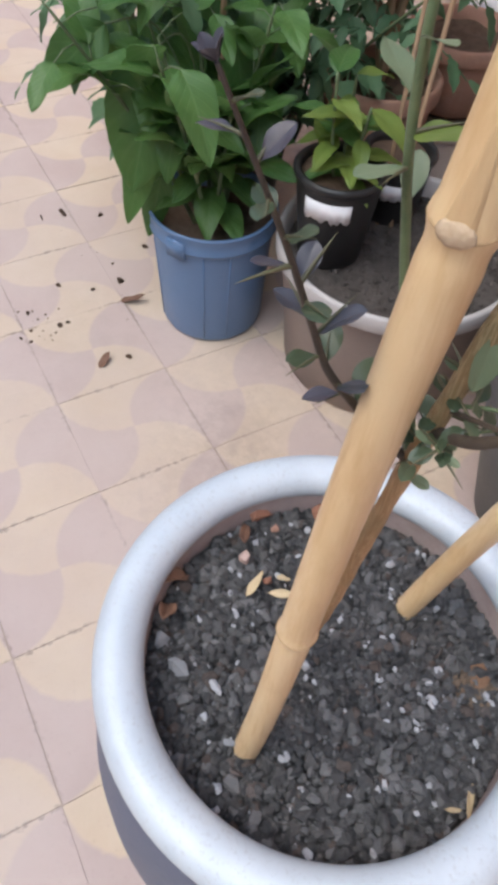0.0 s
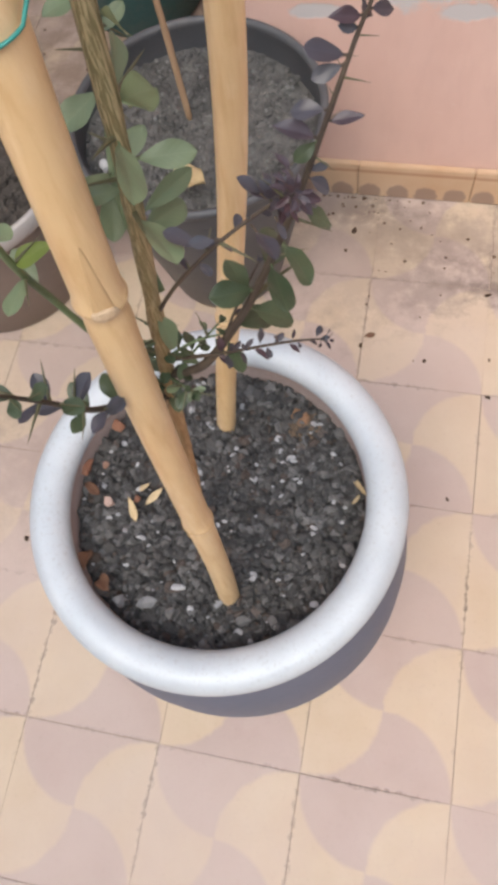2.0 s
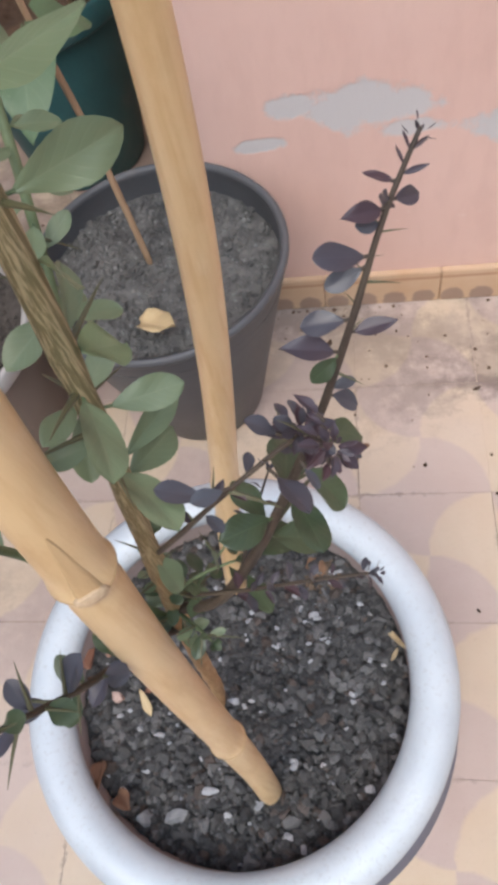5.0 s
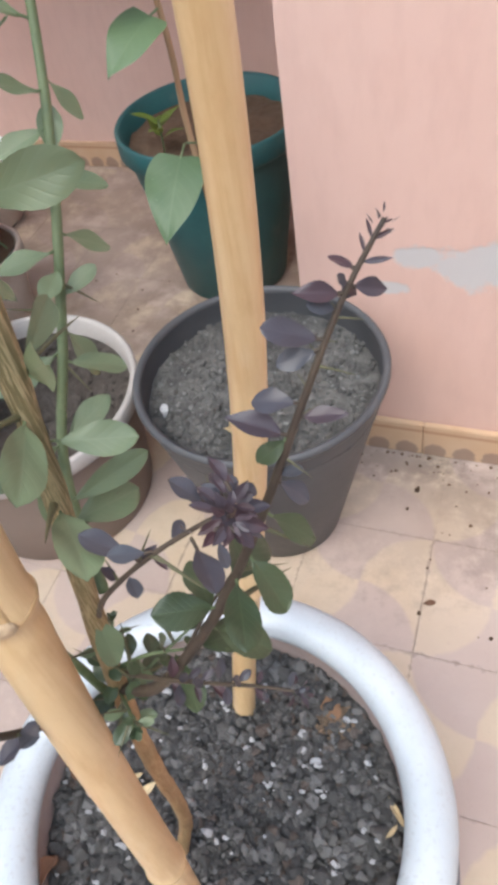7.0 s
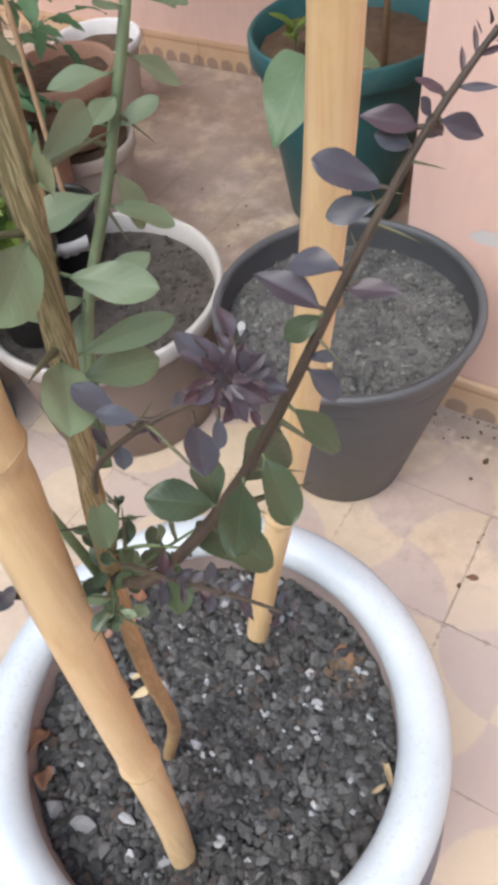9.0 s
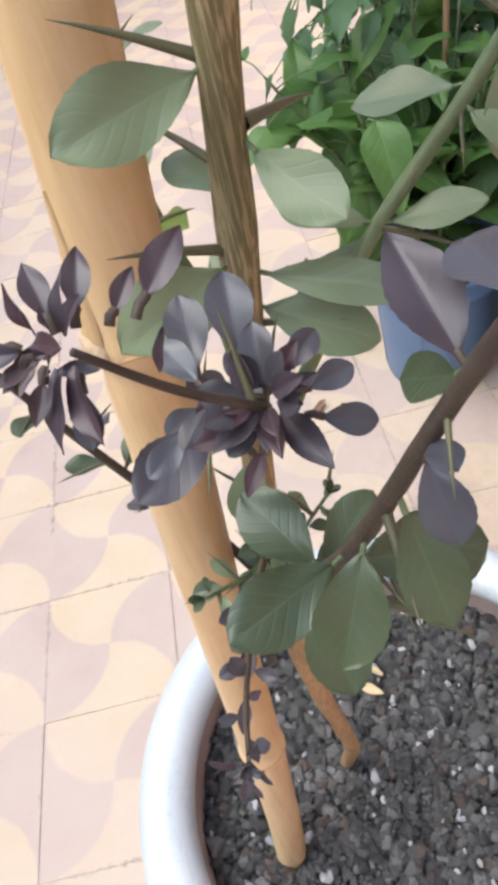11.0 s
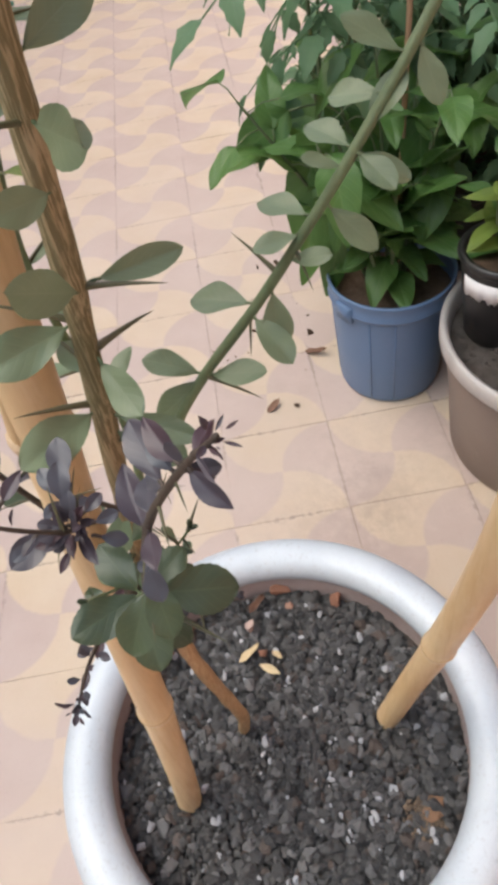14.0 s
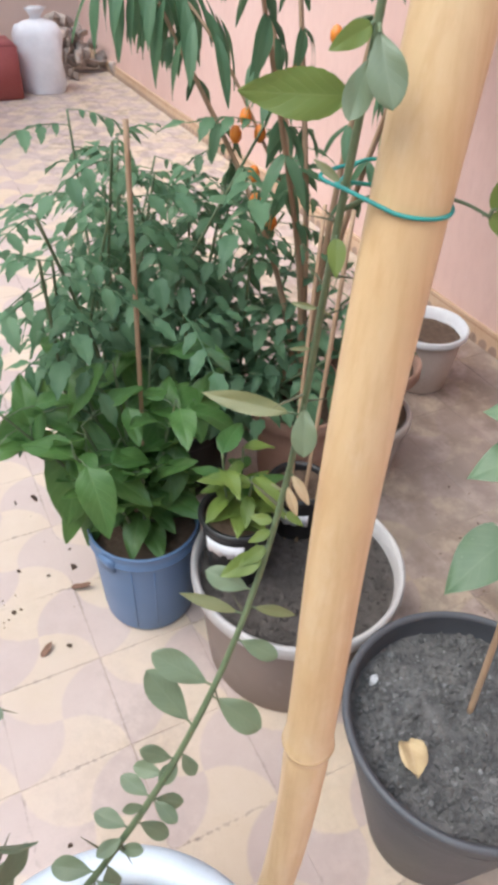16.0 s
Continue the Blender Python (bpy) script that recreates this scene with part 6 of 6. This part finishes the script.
for cx, cy, spread, count in ((-0.79, 0.24, 0.035, 16), (0.28, 0.90, 0.14, 26), (0.5, 0.85, 0.12, 22), (0.3, 0.66, 0.14, 5), (-0.35, 1.25, 0.3, 60), (-0.9, 0.35, 0.12, 8), (0.15, 0.955, 0.06, 40)):
    for k in range(count):
        s = rng.choice((0.0012, 0.0018, 0.0025, 0.0035))
        spots.append((rng.randrange(5), Matrix.Translation((cx + rng.gauss(0, spread), min(0.97, cy + rng.gauss(0, spread * 0.5)) if cx > -0.06 else cy + rng.gauss(0, spread * 0.5), s * 0.3)) @ Matrix.Diagonal((s, s * rng.uniform(0.5, 1.4), s * 0.5, 1))))
tagged(grains_joined("soil_crumbs", crumb, spots, M_BROWN_SOIL, None), "scattered crumbs of soil on the tiles", "soil", kind="stuff")


# ---- far end of the patio ----
def far_things():
    b = thing("bench", "black painted steel bench on the far tiles", "bench", (-3.90, 0.075, 0))
    b.rotation_euler = (0, 0, radians(21))
    for y in (-0.305, 0.305):
        bm = bmesh.new()
        m = Matrix.Translation((0, y, 0)) @ Euler((radians(6 if y < 0 else -4), 0, 0)).to_matrix().to_4x4()
        box(bm, (-0.05, -0.032, 0.0), (0.05, 0.032, 0.44), 0.008)
        bmesh.ops.transform(bm, matrix=m, verts=bm.verts)
        part("leg", bm, M_STEEL, b)
    bm = bmesh.new()
    box(bm, (-0.17, -0.6, 0.437), (0.17, 0.6, 0.47), 0.006)
    part("seat", bm, M_STEEL, b)
    rng = random.Random(3)
    bm = bmesh.new()
    rings = lathe(bm, [(0.13, 0.0), (0.15, 0.05), (0.145, 0.2), (0.15, 0.34), (0.12, 0.40), (0.05, 0.42)], 28, wobble=0.05, seed=2)
    for v in bm.verts:
        v.co += Vector((noise.noise(v.co * 9), noise.noise(v.co * 9 + Vector((5, 0, 0))), 0.5 * noise.noise(v.co * 7))) * 0.035
    cap(bm, rings[-1])
    sack = thing("sack", "crumpled white plastic sack on the floor", "sack", (-5.05, 1.36, 0))
    part("bag", bm, M_WHITE_BAG, sack)
    bm = bmesh.new()
    rings = lathe(bm, [(0.06, 0.395), (0.035, 0.425), (0.028, 0.44), (0.05, 0.47), (0.065, 0.49)], 22, wobble=0.12, seed=6)
    for v in bm.verts:
        v.co += Vector((noise.noise(v.co * 30), noise.noise(v.co * 30 + Vector((5, 0, 0))), noise.noise(v.co * 26))) * 0.018
    cap(bm, rings[-1])
    part("gathered_top", bm, M_WHITE_BAG, sack)
    bm = bmesh.new()
    box(bm, (-0.16, -0.2, 0), (0.16, 0.2, 0.32), 0.01)
    single("crate", bm, M_RED, "dull red box beside a white sack", "box", at=(-5.02, 0.98, 0))
    heap = thing("rubble_heap", "heap of grey rubble against the end wall", "rubble", (-5.55, 1.62, 0), kind="stuff")
    protos = [plain(grain_mesh("rubble", rng, 1.0, M_RUBBLE)) for _ in range(6)]
    places = []
    for k in range(120):
        r = abs(rng.gauss(0, 0.22))
        a = rng.uniform(0, 6.28)
        s = rng.uniform(0.03, 0.09)
        places.append((rng.randrange(6), Matrix.Translation((r * math.cos(a), r * math.sin(a) * 1.2, max(0.02, (0.42 - r) * rng.uniform(0.1, 1.0)))) @ Euler((rng.uniform(0, 6), rng.uniform(0, 6), 0)).to_matrix().to_4x4() @ Matrix.Diagonal((s, s * 0.8, s * 0.6, 1))))
    grains_joined("rubble", protos, places, M_RUBBLE, heap)


far_things()


# ---- floor tiles and skirting ----
def tile_mesh():
    bm = bmesh.new()
    h = 0.0996
    box(bm, (-h, -h, -0.02), (h, h, 0.0))
    top = [e for e in bm.edges if all(v.co.z > -0.001 for v in e.verts)]
    bmesh.ops.bevel(bm, geom=top, offset=0.0004, segments=1, affect="EDGES")
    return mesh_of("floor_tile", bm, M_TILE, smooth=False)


TILE = tile_mesh()
rng = random.Random(12)
raw_v, raw_f = plain(TILE)
far_v, far_f = [], []
for i in range(-32, 15):
    for j in range(-12, 10):
        x, y = 0.2 * i + 0.1, 0.2 * j + 0.1
        if (y > 1.0 and x > -0.1) or y > 1.95:
            continue
        m = Matrix.Translation((x + rng.uniform(-0.0006, 0.0006), y + rng.uniform(-0.0006, 0.0006), rng.uniform(-0.0003, 0.0004))) @ \
            Euler((rng.uniform(-0.002, 0.002), rng.uniform(-0.002, 0.002), rng.uniform(-0.004, 0.004))).to_matrix().to_4x4()
        if -9 <= i <= 3 and -3 <= j <= 8:
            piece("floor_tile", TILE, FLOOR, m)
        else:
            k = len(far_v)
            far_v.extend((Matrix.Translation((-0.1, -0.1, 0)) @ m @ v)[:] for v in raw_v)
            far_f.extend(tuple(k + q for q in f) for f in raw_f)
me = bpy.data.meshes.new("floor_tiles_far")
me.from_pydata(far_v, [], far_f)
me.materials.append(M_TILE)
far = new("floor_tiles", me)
far.parent = FLOOR
far.location = (0.1, 0.1, 0)
far["kind"] = "stuff"

bm = bmesh.new()
box(bm, (-0.0995, -0.012, 0.0), (0.0995, 0.0, 0.075), 0.0015)
SKIRT = mesh_of("skirting_tile", bm, M_SKIRT, smooth=False)
SK = tagged(new("baseboard"), "ochre cement skirting tiles with a row of brown scallops", "baseboard", kind="structure")
for k in range(16):
    piece("skirting_tile", SKIRT, SK, pose(0.052 + 0.2 * k, 0.989, 0.001))
for k in range(31):
    piece("skirting_tile", SKIRT, SK, pose(-0.17 - 0.2 * k, 1.929, 0.001))
for k in range(4):
    piece("skirting_tile", SKIRT, SK, pose(-0.051, 1.10 + 0.2 * k, 0.001, 0, 0, -90))
